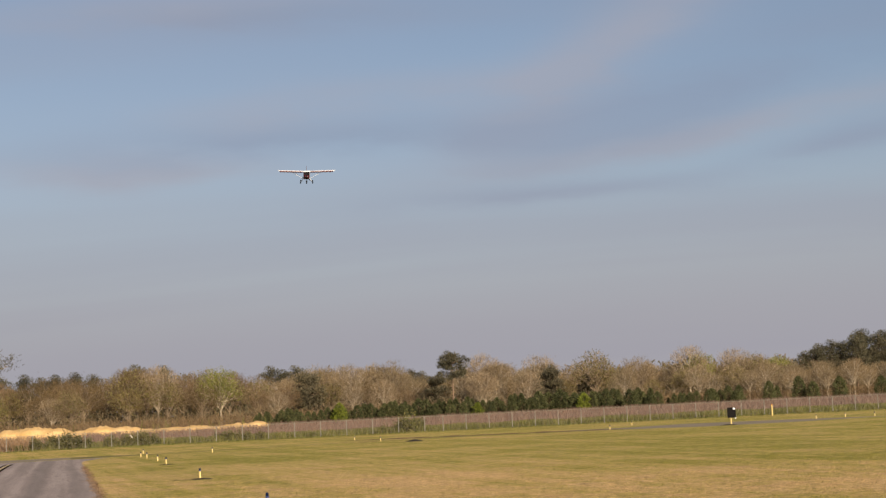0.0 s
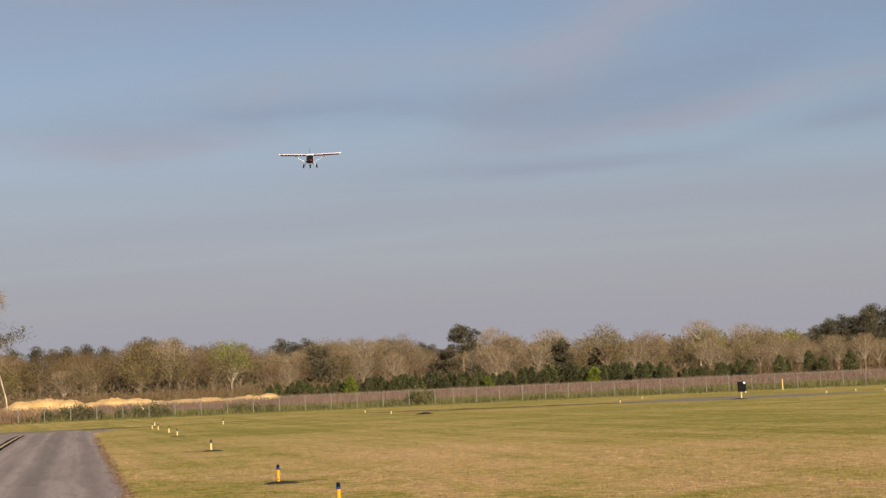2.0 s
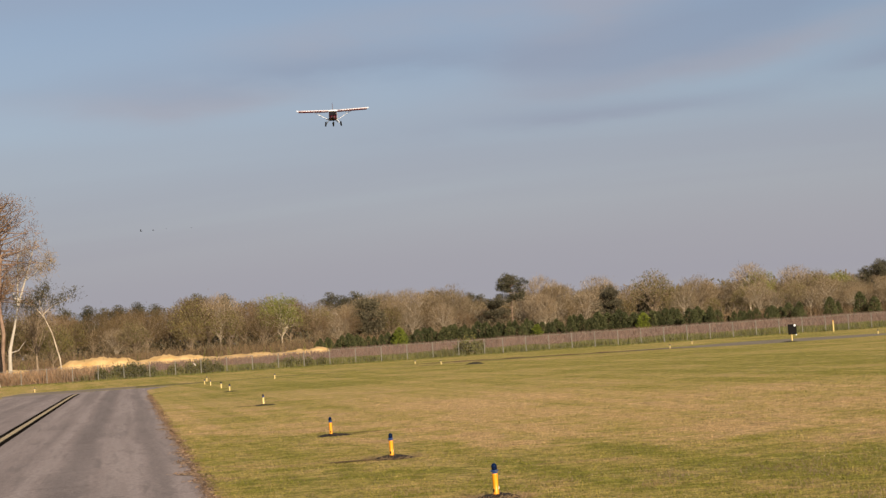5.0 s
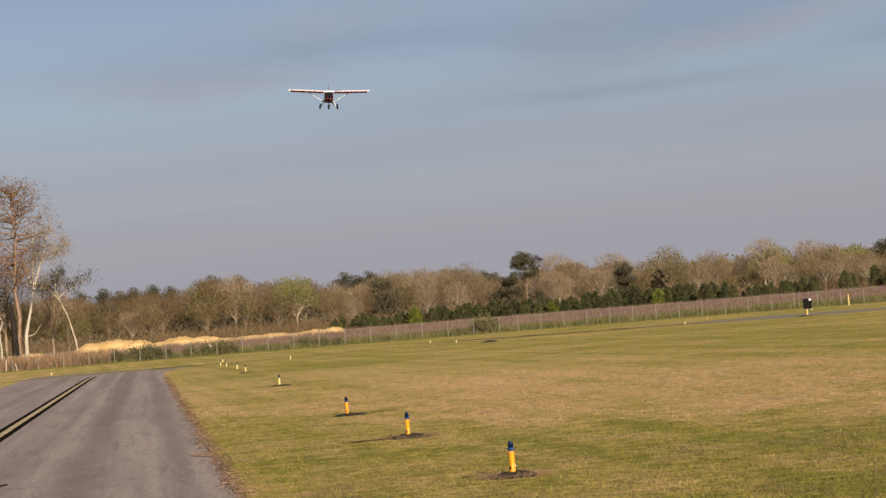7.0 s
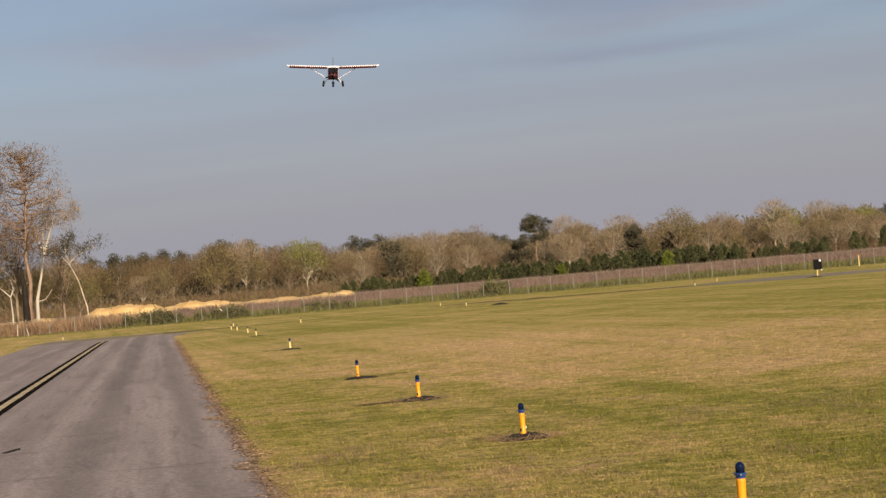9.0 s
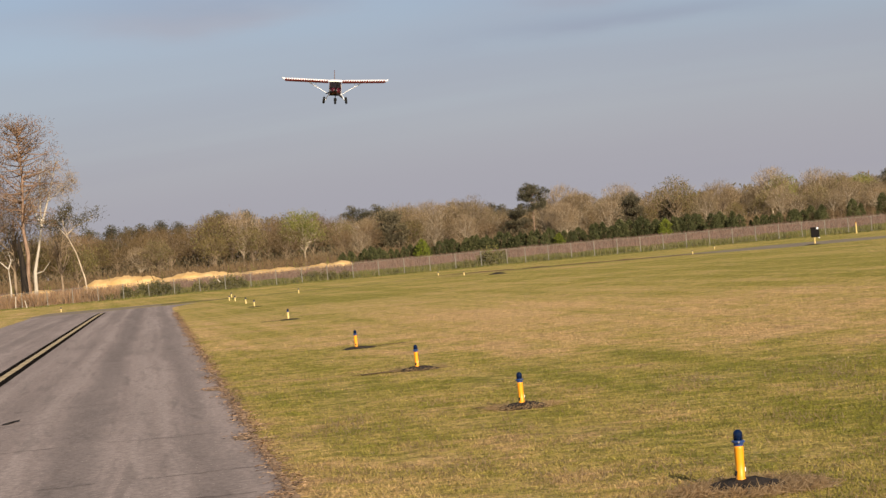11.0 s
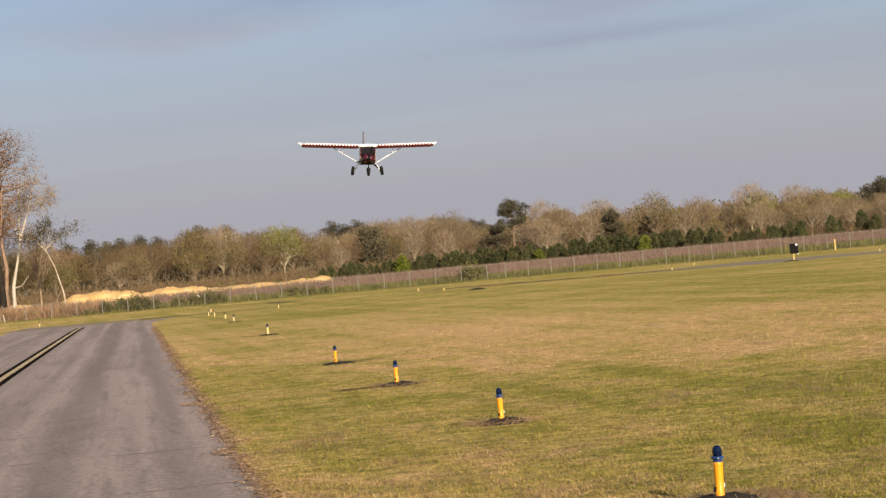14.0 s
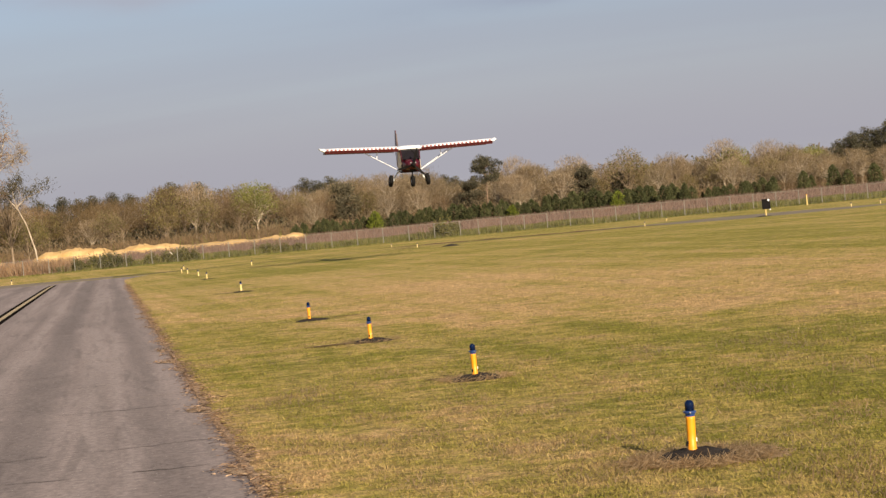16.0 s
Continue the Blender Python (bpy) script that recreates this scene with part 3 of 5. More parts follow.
def build_turf():
    """Blades and dead straw over the nearest turf, thinning out with distance."""
    rs = np.random.RandomState(11)

    def scatter(n, y0, y1, power):
        y = y0 + (y1 - y0) * rs.uniform(0, 1, n) ** power
        x = rs.uniform(-0.36, 0.34, n) * y
        right = -1.35 - math.tan(AXIS) * (y - 12.4) + 0.12
        keep = x > right + 0.05 * rs.normal(size=n)
        return x[keep], y[keep]

    def blades(name, x, y, h, w, mat, label, lean=0.5):
        n = len(x)
        base = np.stack([x, y, np.zeros(n)], 1)
        a = rs.uniform(0, 2 * np.pi, n)
        side = np.stack([np.cos(a), np.sin(a), np.zeros(n)], 1) * (w * rs.uniform(0.6, 1.5, n))[:, None]
        tip = base + np.stack([rs.normal(0, lean, n), rs.normal(0, lean, n), np.ones(n)], 1) * (h * rs.uniform(0.4, 1.3, n))[:, None]
        q = np.stack([base - side, base + side, tip + side * 0.3, tip - side * 0.3], 1)
        ob = new(name, mesh_quads(name, q, mat))
        tagged(ob, label, "grass", kind="stuff")

    x, y = scatter(330000, 8.0, 56.0, 1.6)
    clump = np.array([noise.noise((a * 1.1, b * 0.8, 2)) for a, b in zip(x, y)])
    keep = (clump > -0.28 + 0.25 * rs.normal(size=len(x))) & (rs.uniform(0, 1, len(x)) > (y / 56) ** 1.5)
    x, y = x[keep], y[keep]
    blades("grass_blades", x, y, 0.018 + 0.0001 * y, 0.0026 + 0.00012 * y, BLADES, "short green and straw grass blades", 0.9)
    x, y = scatter(80000, 8.0, 46.0, 1.4)
    clump = np.array([noise.noise((a * 0.7 + 9, b * 0.45, 7)) for a, b in zip(x, y)])
    keep = (clump > 0.0 + 0.25 * rs.normal(size=len(x))) & (rs.uniform(0, 1, len(x)) > (y / 46) ** 1.5)
    blades("dead_grass_tufts", x[keep], y[keep], 0.016 + 0.0001 * y[keep], 0.0026 + 0.00012 * y[keep], STRAW, "dry straw-coloured tufts in the turf", 1.0)
    x, y = scatter(60000, 8.0, 19.0, 1.2)
    clump = np.array([noise.noise((a * 1.3 + 4, b * 0.9, 5)) for a, b in zip(x, y)])
    keep = clump > 0.12 + 0.14 * rs.normal(size=len(x)) + 0.02 * (y - 8)
    for cx, cy, rx, ry in ((4.1, 18.2, 0.75, 0.55), (3.3, 20.6, 0.25, 0.5), (5.0, 19.0, 0.9, 0.5), (2.0, 15.6, 0.5, 0.3)):
        keep |= (((x - cx) / rx) ** 2 + ((y - cy) / ry) ** 2 < rs.uniform(0, 1.2, len(x))) & (rs.uniform(0, 1, len(x)) < 0.7)
    blades("straw_tufts", x[keep], y[keep], 0.034 + 0 * y[keep], 0.0024 + 0.0001 * y[keep], STRAW, "longer straw-coloured tufts left by the mower", 0.7)
    # a ragged fringe of brown dirt over the pavement's edge, with leaf litter on it
    vs, fs = [], []
    ss = np.arange(-4, 72, 0.12)
    for k, s in enumerate(ss):
        tongue = max(0.0, noise.noise((s * 1.1, 4, 2)) - 0.16) * 0.6 + 0.04 * noise.noise((s * 4.0, 7, 2))
        inner, outer = HALF - 0.04 - tongue, HALF + 0.03 + 0.09 * noise.noise((s * 0.8, 1, 5)) + 0.07 * noise.noise((s * 3.5, 1, 5))
        vs += [along(s, inner, 0.0095), along(s, (inner + outer) / 2, 0.022), along(s, outer, 0.010)]
        if k:
            o = 3 * (k - 1)
            fs += [(o, o + 1, o + 4, o + 3), (o + 1, o + 2, o + 5, o + 4)]
    tagged(new("dirt_fringe", mesh_of("dirt_fringe", vs, fs, EDGE_DIRT, True)), "ragged fringe of red-brown dirt along the asphalt edge", "bare earth", kind="structure")
    n = 12000
    s = -4 + 70 * rs.uniform(0, 1, n) ** 1.3
    off = HALF + 0.01 + rs.normal(0, 0.08, n) + 0.08 * np.array([noise.noise((v * 0.9, 5, 0)) for v in s])
    tongue = np.array([max(0.0, noise.noise((v * 1.1, 4, 2)) - 0.12) for v in s])
    off -= tongue * rs.uniform(0, 1.0, n) * 0.7
    pts = np.array([along(a, b, 0.016) for a, b in zip(s, off)])
    q = slivers(rs, pts, np.zeros((len(pts), 3)) + (0.2, 0.2, 0.0), 0.07, 0.011, 0.5)
    q[:, :, 2] = np.abs(q[:, :, 2] - 0.016) * 0.7 + 0.018
    tagged(new("leaf_litter", mesh_quads("leaf_litter", q, LITTER)), "brown leaf litter and dirt along the asphalt edge", "leaf litter", kind="stuff")


def build_berm():
    """A low lip of dark earth and dead weeds where the turf meets the cross taxiway."""
    vs, fs, prof = [], [], ((-0.8, -0.02), (-0.45, 0.6), (-0.1, 1.0), (0.3, 0.8), (0.8, -0.02))
    n = 90
    for k in range(n + 1):
        t = k / n
        x = -1.5 + 21.0 * t
        y = 121.5 - 11.5 * t ** 0.75
        h = 0.075 * (0.75 + 0.9 * noise.noise((x * 0.8, 3, 1))) * min(1, 6 * t, 6 * (1 - t))
        vs += [(x + 0.1 * noise.noise((x * 2, v, 0)), y + u, max(v * h, -0.02) if v > 0 else -0.02) for u, v in prof]
        if k:
            o = len(prof) * (k - 1)
            fs += [(o + j, o + 5 + j, o + 6 + j, o + 1 + j) for j in range(4)]
    tagged(new("earth_lip", mesh_of("earth_lip", vs, fs, DIRT, True)), "low lip of dark brown earth along the cross taxiway", "bare earth", kind="structure")


build_ground()
build_taxiway()
build_cross_taxiway()
build_berm()


# ---- fence and rough field ----
def build_fence():
    fence = thing("chain_link_fence", "grey galvanised chain-link fence along the airfield boundary", "fence")

    def line_y(x):
        return 155.5 - 0.028 * (x + 30)

    xs = np.concatenate([np.arange(-71.72, 6.5, 2.52), np.arange(8.2, 74, 2.245)])
    post = None
    for x in xs:
        y = line_y(x)
        if post is None:
            post = part("post", lathe([(0.035, -0.1), (0.035, 1.46), (0.04, 1.47), (0.02, 1.51)], 8), GALV, fence).data
            fence.children[0].location = (x, y, 0)
        else:
            ob = new("post", post)
            ob.parent, ob.location = fence, (x, y, 0)
    bm = bmesh.new()
    for x, x2 in zip(xs, xs[1:]):
        rod((x, line_y(x), 1.47), (x2, line_y(x2), 1.47), 0.014, n=6, bm=bm)
    part("top_rail", bm, GALV, fence)
    q, wire = [], np.array([0.0016, 0, 0])
    for x in np.arange(-72, 72, 0.10):
        for sgn in (-1, 1):
            x1, z0, z1 = x + sgn * 1.42, 0.04, 1.46
            a, b = np.array([x, line_y(x), z0]), np.array([x1, line_y(x1), z1])
            q.append([a - wire, a + wire, b + wire, b - wire])
    mesh = part("wire_mesh", mesh_quads("wire_mesh", q, GALV), GALV, fence)
    tagged(mesh, kind="stuff")
    # an old plate hanging on the wire
    plate = thing("fence_notice", "small pale tilted notice plate on the fence wire", "sign", m=pose(-21.9, 155.15, 0.95, 0, 50, 0))
    part("plate", box((0.36, 0.02, 0.09), bevel=0.004), BARK_WHITE, plate)


def strands(name, n, xr, yr, h, w, mat, label, seed, clumps=0.4, lean=0.22, mask=None, scale=0.25):
    rs = np.random.RandomState(seed)
    x, y = rs.uniform(*xr, n), rs.uniform(*yr, n)
    c = np.array([noise.noise((a * scale, b * scale, seed)) for a, b in zip(x, y)])
    keep = c > -clumps + 0.2 * rs.normal(size=n)
    if mask is not None:
        keep &= np.array([mask(a, b) for a, b in zip(x, y)])
    x, y, c = x[keep], y[keep], c[keep]
    n = len(x)
    base = np.stack([x, y, np.array([rise(b) for b in y]) - 0.02], 1)
    a = rs.uniform(0, 2 * np.pi, n)
    side = np.stack([np.cos(a), np.sin(a), np.zeros(n)], 1) * (w * rs.uniform(0.5, 1.5, n))[:, None]
    hh = h * rs.uniform(0.5, 1.15, n) * (1 + 0.35 * c)
    tip = base + np.stack([rs.normal(0, lean, n), rs.normal(0, lean, n), np.ones(n)], 1) * hh[:, None]
    q = np.stack([base - side, base + side, tip + side * 0.35, tip - side * 0.35], 1)
    return tagged(new(name, mesh_quads(name, q, mat)), label, "tall grass", kind="stuff")


build_fence()
strands("broomsedge", 130000, (-85, 95), (163, 248), 0.8, 0.024, DRY, "tall dry mauve-brown broomsedge in the rough field", 21)
strands("broomsedge_edge", 24000, (-75, -32), (156.3, 164), 1.25, 0.03, RUST_WEED, "tall dry rust-brown weeds behind the fence", 22, clumps=0.15, lean=0.4, scale=0.6)
strands("green_verge", 52000, (-34, 75), (156.3, 166), 0.58, 0.03, WEEDS, "rank green weeds along the fence", 23, clumps=0.25)
strands("fence_foot_grass", 12000, (-75, 75), (150, 157), 0.14, 0.05, WEEDS, "uncut green grass at the foot of the fence", 24, clumps=0.5)


def build_sand():
    """A long low ridge of dumped sand in several loads."""
    heaps = ((-46.3, 2.8, 1.25), (-43.6, 3.4, 1.55), (-40.8, 2.8, 1.3), (-37.6, 2.6, 0.65), (-34.4, 2.6, 1.25), (-31.2, 2.8, 1.0), (-28.2, 2.6, 0.5), (-25.0, 2.9, 0.6),
             (-21.8, 2.8, 0.7), (-18.8, 2.6, 0.45), (-16.2, 2.4, 0.7), (-13.6, 1.6, 0.95), (-55.2, 2.6, 0.55), (-58.4, 2.4, 0.35), (-62, 3, 0.35))
    vs = []
    xs, ys = np.arange(-67, -10.9, 0.35), np.arange(211, 220.1, 0.5)
    for y in ys:
        for x in xs:
            z = 0.0
            for cx, r, h in heaps:
                d2 = ((x - cx) / r) ** 2 + ((y - 215.5) / 3.2) ** 2
                z = max(z, h * max(0.0, 1 - d2) ** 0.5)
            z *= 1 + 0.32 * noise.noise((x * 0.8, y * 0.5, 0)) + 0.22 * noise.noise((x * 2.6, y * 1.5, 5))
            vs.append((x, y, rise(y) - 0.05 + (0.86 * z + 0.55 if z > 0 else 0.0)))
    n = len(xs)
    fs = [(j * n + i, j * n + i + 1, (j + 1) * n + i + 1, (j + 1) * n + i) for j in range(len(ys) - 1) for i in range(n - 1)]
    ob = new("sand_ridge", mesh_of("sand_ridge", vs, fs, SAND, True))
    tagged(ob, "long ridge of dumped yellow sand loads in the field", "sand heap")


build_sand()
strands("sand_weeds", 3400, (-36, -11), (208.5, 212.6), 0.75, 0.05, DRY, "brown weeds straggling up the foot of the sand", 27, clumps=0.0, scale=0.5)
strands("ridge_tufts", 420, (-60, -12), (214, 216), 1.75, 0.05, WEEDS, "sparse green tufts rooted on the sand ridge", 28, clumps=-0.1, scale=0.8)


# ---- trees ----
def unit(v):
    return v / (np.linalg.norm(v) + 1e-9)


def crowned_tree(name, seed, height, bark_mat, leaf_mat, label, width=0.36, leaves=3400, size=(0.5, 0.05), fork=0.30, second=None, low=0.62, puffs=30, group="woodland trees"):
    """A hardwood in early spring: a forking trunk whose limbs fan out into a billowing dome of fine twigs."""
    rs = np.random.RandomState(seed)
    tree = thing(name, label, "tree", group)
    skin = Skin()
    H = height
    bend = rs.normal(0, 0.02 * H, 2)
    trunk = [np.array([bend[0] * t, bend[1] * t * t, H * 0.72 * t - (0.3 if t == 0 else 0)]) for t in np.linspace(0, 1, 6)]
    r0 = 0.017 * H
    skin.limb(trunk, [r0 * (1 - 0.8 * k / 5) for k in range(6)], 6)
    heart = np.array([bend[0], bend[1], H * low])
    tall, wide = H * (1 - low) * 0.93, H * width
    cs, ds = [], []
    each = leaves // (puffs + 6)
    for b in range(puffs):
        up = 1.0 - 1.45 * (b + 0.5) / puffs             # from the top of the dome to below its belly
        a = b * 2.4 + rs.uniform(-0.35, 0.35)
        flat = math.sqrt(max(0.0, 1 - up * up))
        reach = rs.uniform(0.66, 0.96)
        c = heart + np.array([math.cos(a) * flat * wide, math.sin(a) * flat * wide, up * (tall if up > 0 else H * 0.36)]) * reach
        t = fork + (0.62 - fork) * rs.uniform(0, 1)
        p = trunk[min(4, int(t / 0.72 * 5))] * 1.0
        mid = p * 0.45 + c * 0.55 + np.array([0, 0, 0.05 * H]) * rs.uniform(-0.4, 1) + rs.normal(0, 0.02 * H, 3)
        rb = r0 * rs.uniform(0.22, 0.46)
        skin.limb([p, mid, c], [rb, rb * 0.6, rb * 0.16], 4)
        for s in range(2):
            e = c + unit(c - heart + rs.normal(0, 0.12 * H, 3)) * 0.10 * H
            skin.limb([mid + (c - mid) * rs.uniform(0.1, 0.6), e], [rb * 0.4, rb * 0.1], 3)
        r = 0.118 * H * rs.uniform(0.75, 1.25)
        o = rs.normal(0, 1, (each, 3))
        o = o / np.linalg.norm(o, axis=1, keepdims=True) * rs.uniform(0.1, 1, (each, 1)) ** 0.45 * r * np.array([1.1, 1.1, 0.85])
        cs.append(c + o)
        ds.append(unit(c - heart) * 0.8 + o / r * 0.7 + (0, 0, 0.45))
    inner = heart + rs.normal(0, 0.3, (each * 6, 3)) * (wide, wide, H * 0.42)     # thin twigs inside the dome
    inner[:, 2] = np.maximum(inner[:, 2], 0.12 * H)
    cs.append(inner)
    ds.append(np.zeros((each * 6, 3)) + (0, 0, 1.0))
    part("trunk", skin.mesh("trunk", bark_mat), bark_mat, tree)
    cs, ds = np.concatenate(cs), np.concatenate(ds)
    if second is None:
        part("crown", mesh_quads("crown", slivers(rs, cs, ds, *size), leaf_mat), leaf_mat, tree)
    else:
        k = len(cs) * 11 // 20
        order = rs.permutation(len(cs))
        part("crown", mesh_quads("crown", slivers(rs, cs[order[:k]], ds[order[:k]], *size), leaf_mat), leaf_mat, tree)
        part("leaves", mesh_quads("leaves", slivers(rs, cs[order[k:]], ds[order[k:]], 0.26, 0.15, 2.0), second), second, tree)
    return tree


def clumped_tree(name, seed, height, bark_mat, leaf_mat, label, start=0.55, width=0.26, clumps=26, per=110, flat=0.55, size=(0.34, 0.06), group="woodland trees", wobble=0.01, lump=0.062, ascend=(-0.1, 0.5)):
    """A pine or other evergreen: a bare bole with ragged foliage clumps above."""
    rs = np.random.RandomState(seed)
    tree = thing(name, label, "tree", group)
    skin = Skin()
    H = height
    pts = [np.array([rs.normal(0, wobble * H), rs.normal(0, wobble * H), H * 0.97 * k / 7]) for k in range(8)]
    pts[0] = np.array([0, 0, -0.3])
    r0 = 0.014 * H
    skin.limb(pts, [r0 * (1 - 0.8 * k / 7) for k in range(8)], 7)
    cs, ds = [], []
    for b in range(clumps):
        t = start + (0.99 - start) * rs.uniform(0, 1) ** 0.9
        if b < 7:               # the head of the crown is always filled
            t = 0.80 + 0.025 * b
        p = pts[min(6, int(t * 7))] * (1 - (t * 7) % 1) + pts[min(7, int(t * 7) + 1)] * ((t * 7) % 1)
        a = rs.uniform(0, 2 * math.pi)
        reach = H * width * rs.uniform(0.25, 1.0) * math.sin(math.pi * (0.25 + 0.68 * (t - start) / (1 - start))) ** 0.7
        e = p + np.array([math.cos(a) * reach, math.sin(a) * reach, reach * rs.uniform(*ascend)])
        skin.limb([p, (p + e) / 2 + (0, 0, -0.04 * reach), e], [r0 * 0.28, r0 * 0.18, r0 * 0.07], 4)
        r = H * lump * rs.uniform(0.6, 1.3)
        o = rs.normal(0, 1, (per, 3))
        o = o / np.linalg.norm(o, axis=1, keepdims=True) * rs.uniform(0.15, 1, (per, 1)) ** 0.5 * (r, r, r * flat) * 1.55
        cs.append(e + o)
        ds.append(o / r + (0, 0, 0.3))
    part("trunk", skin.mesh("trunk", bark_mat), bark_mat, tree)
    part("crown", mesh_quads("crown", slivers(rs, np.concatenate(cs), np.concatenate(ds), *size), leaf_mat), leaf_mat, tree)
    return tree


def young_conifer(seed, height, label="young dark green pine with branches to the ground", mat=None, round_top=1.0, name="young_pine", n=1500):
    rs = np.random.RandomState(seed)
    tree = thing(name, label, "tree", "young pines before the woods")
    skin = Skin()
    skin.limb([(0, 0, -0.2), (0, 0, height * 0.5), (0.03, 0, height * 0.96)], [0.06, 0.045, 0.01], 5)
    cs, ds = [], []
    lumps = [(rs.uniform(0, 6.28), rs.uniform(0.1, 0.9), rs.uniform(0.7, 1.25)) for _ in range(16)]
    for k in range(n):
        a, z = rs.uniform(0, 2 * math.pi), rs.uniform(0.02, 1.0) ** 1.15
        r = 0.40 * height * (1 - z ** round_top) ** 0.75 * (0.8 + 0.25 * math.sin(5 * a + seed) * math.sin(9 * z + seed))
        for la, lz, lr in lumps:
            if abs(z - lz) < 0.09 and math.cos(a - la) > 0.7:
                r *= lr
        r *= rs.uniform(0.45, 1.0) ** 0.5
        cs.append((math.cos(a) * r, math.sin(a) * r, z * height))
        ds.append((math.cos(a), math.sin(a), 0.7))
    for k in range(9):
        a, z = rs.uniform(0, 6.28), rs.uniform(0.1, 0.7)
        r = 0.36 * height * (1 - z)
        skin.limb([(0, 0, z * height * 0.9), (math.cos(a) * r, math.sin(a) * r, z * height)], [0.02, 0.006], 3)
    part("trunk", skin.mesh("trunk", BARK_DARK), BARK_DARK, tree)
    part("crown", mesh_quads("crown", slivers(rs, np.array(cs), np.array(ds), 0.30, 0.065, 0.7), mat or YOUNG_PINE), mat or YOUNG_PINE, tree)
    return tree


used = set()


def plant(proto, x, y, turn=0.0, size=1.0, z=None, label="", stretch=1.0):
    """Sets the first tree of a kind in its place, and copies of it after that."""
    m = pose(x, y, rise(y) if z is None else z, 0, 0, turn) @ Matrix.Diagonal((size, size, size * stretch, 1))
    if proto.name in used:
        ob = copy_thing_scaled(proto, m)
    else:
        used.add(proto.name)
        proto.matrix_basis = m
        ob = proto
    return tagged(ob, label)


def copy_thing_scaled(proto, m):
    keep = proto.scale.copy()
    proto.scale = (1, 1, 1)
    ob = copy_thing(proto, m)
    proto.scale = keep
    return ob


def build_woods():
    rs = np.random.RandomState(8)
    mats = (TWIG_TAN, TWIG_BROWN, TWIG_PALE, TWIG_DULL, TWIG_TAN)
    bare = [crowned_tree("bare_tree", 40 + k, 12, BARK_PALE if k in (0, 2) else BARK_GREY, mats[k],
                         ("tan bare-twigged hardwood with pale trunk", "brown bare hardwood in the woodland edge", "pale grey leafless hardwood with whitish limbs",
                          "dull olive-brown leafless hardwood", "tan leafless hardwood with fine spreading twigs")[k],
                         width=(0.36, 0.33, 0.31, 0.38, 0.40)[k], low=(0.62, 0.58, 0.60, 0.60, 0.64)[k]) for k in range(5)]
    budding = [crowned_tree("budding_tree", 60 + k, 12, BARK_PALE if k == 1 else BARK_GREY, (TWIG_TAN, BUD_GREEN, TWIG_DULL)[k],
                            ("tan hardwood with olive spring buds", "hardwood with fresh yellow-green leaves", "dull brown hardwood flushed with olive leaves")[k],
                            width=(0.36, 0.33, 0.36)[k], size=(0.40, 0.07), second=(BUD_OLIVE, BUD_GREEN, BUD_OLIVE)[k]) for k in range(3)]
    pines = [clumped_tree("tall_pine", 70 + k, 13, BARK_PINE, NEEDLE, "tall dark pine with ragged rounded crown", start=(0.62, 0.52)[k], width=(0.25, 0.22)[k], clumps=(60, 34)[k], per=(120, 100)[k], flat=0.7, size=(0.36, 0.09), wobble=(0.003, 0.01)[k], lump=(0.048, 0.055)[k]) for k in range(2)]
    cedar = clumped_tree("evergreen_tree", 75, 9, BARK_DARK, NEEDLE_DARK, "broad dark evergreen among bare trees", start=0.30, width=0.32, clumps=54, per=110, flat=0.8, size=(0.36, 0.10), lump=0.066)
    # heights of the skyline along the front of the woods
    xs = (-95, -67, -62, -56, -52, -46, -42, -37, -33, -25, -18, -16, -11, -7, 0, 6.6, 10.4, 14, 19, 23.6, 26.5, 30, 34.7, 40, 45, 49, 53.4, 58, 63, 67, 71.5, 76, 81, 86, 90.6, 97.4, 110)
    hs = (11.8, 11.9, 11.8, 11.6, 11.8, 12.4, 12.9, 12.9, 11.9, 11.6, 10.9, 11.0, 10.8, 11.6, 11.4, 11.6, 9.4, 9.2, 10.6, 12.0, 11.0, 9.8, 11.2, 9.6, 11.4, 9.6, 10.4, 8.6, 10.6, 10.2, 10.6, 9.8, 9.7, 9.4, 10.2, 11.0, 11.0)
    for row, (y, f, step) in enumerate(((303, 0.98, 5.2), (322, 0.96, 6.0), (346, 1.03, 5.6), (289, 0.80, 7.4))):
        x = -92.0 + 1.7 * row
        while x < 110:
            px, yy = x + rs.uniform(-1.4, 1.4), y + rs.uniform(-6, 6)
            h = float(np.interp(px * 300 / yy, xs, hs)) * yy / 300 - rise(yy) - 0.2
            kind = rs.uniform()
            left = px < -20
            if kind < 0.66:
                p = bare[rs.choice([1, 3, 3, 1] if left or row == 3 else [0, 4, 2, 2, 4, 0])]
            elif kind < 0.95 or row == 3:
                p = budding[rs.choice([2, 2, 0] if left else [0, 0, 2])]
            else:
                p = cedar
            s = h * f * rs.uniform(0.92 if left else 0.84, 1.05) / (12.0 if p is not cedar else 9.3)
            if p is cedar:
                s *= 0.8
            plant(p, px, yy, rs.uniform(0, 360), s)
            x += step * rs.uniform(0.85, 1.15)
    # single trees that stand out of the skyline
    plant(pines[0], 17.6, 290, 20, 0.905, label="tall dark umbrella-shaped pine above the skyline")
    plant(cedar, 14.6, 288, 10, 0.86)
    plant(cedar, -8.9, 290, 200, 1.05, label="broad dark evergreen rising from brown woods")
    plant(pines[1], 35.8, 291, 90, 0.66)
    plant(cedar, 35.2, 289, 60, 0.90)
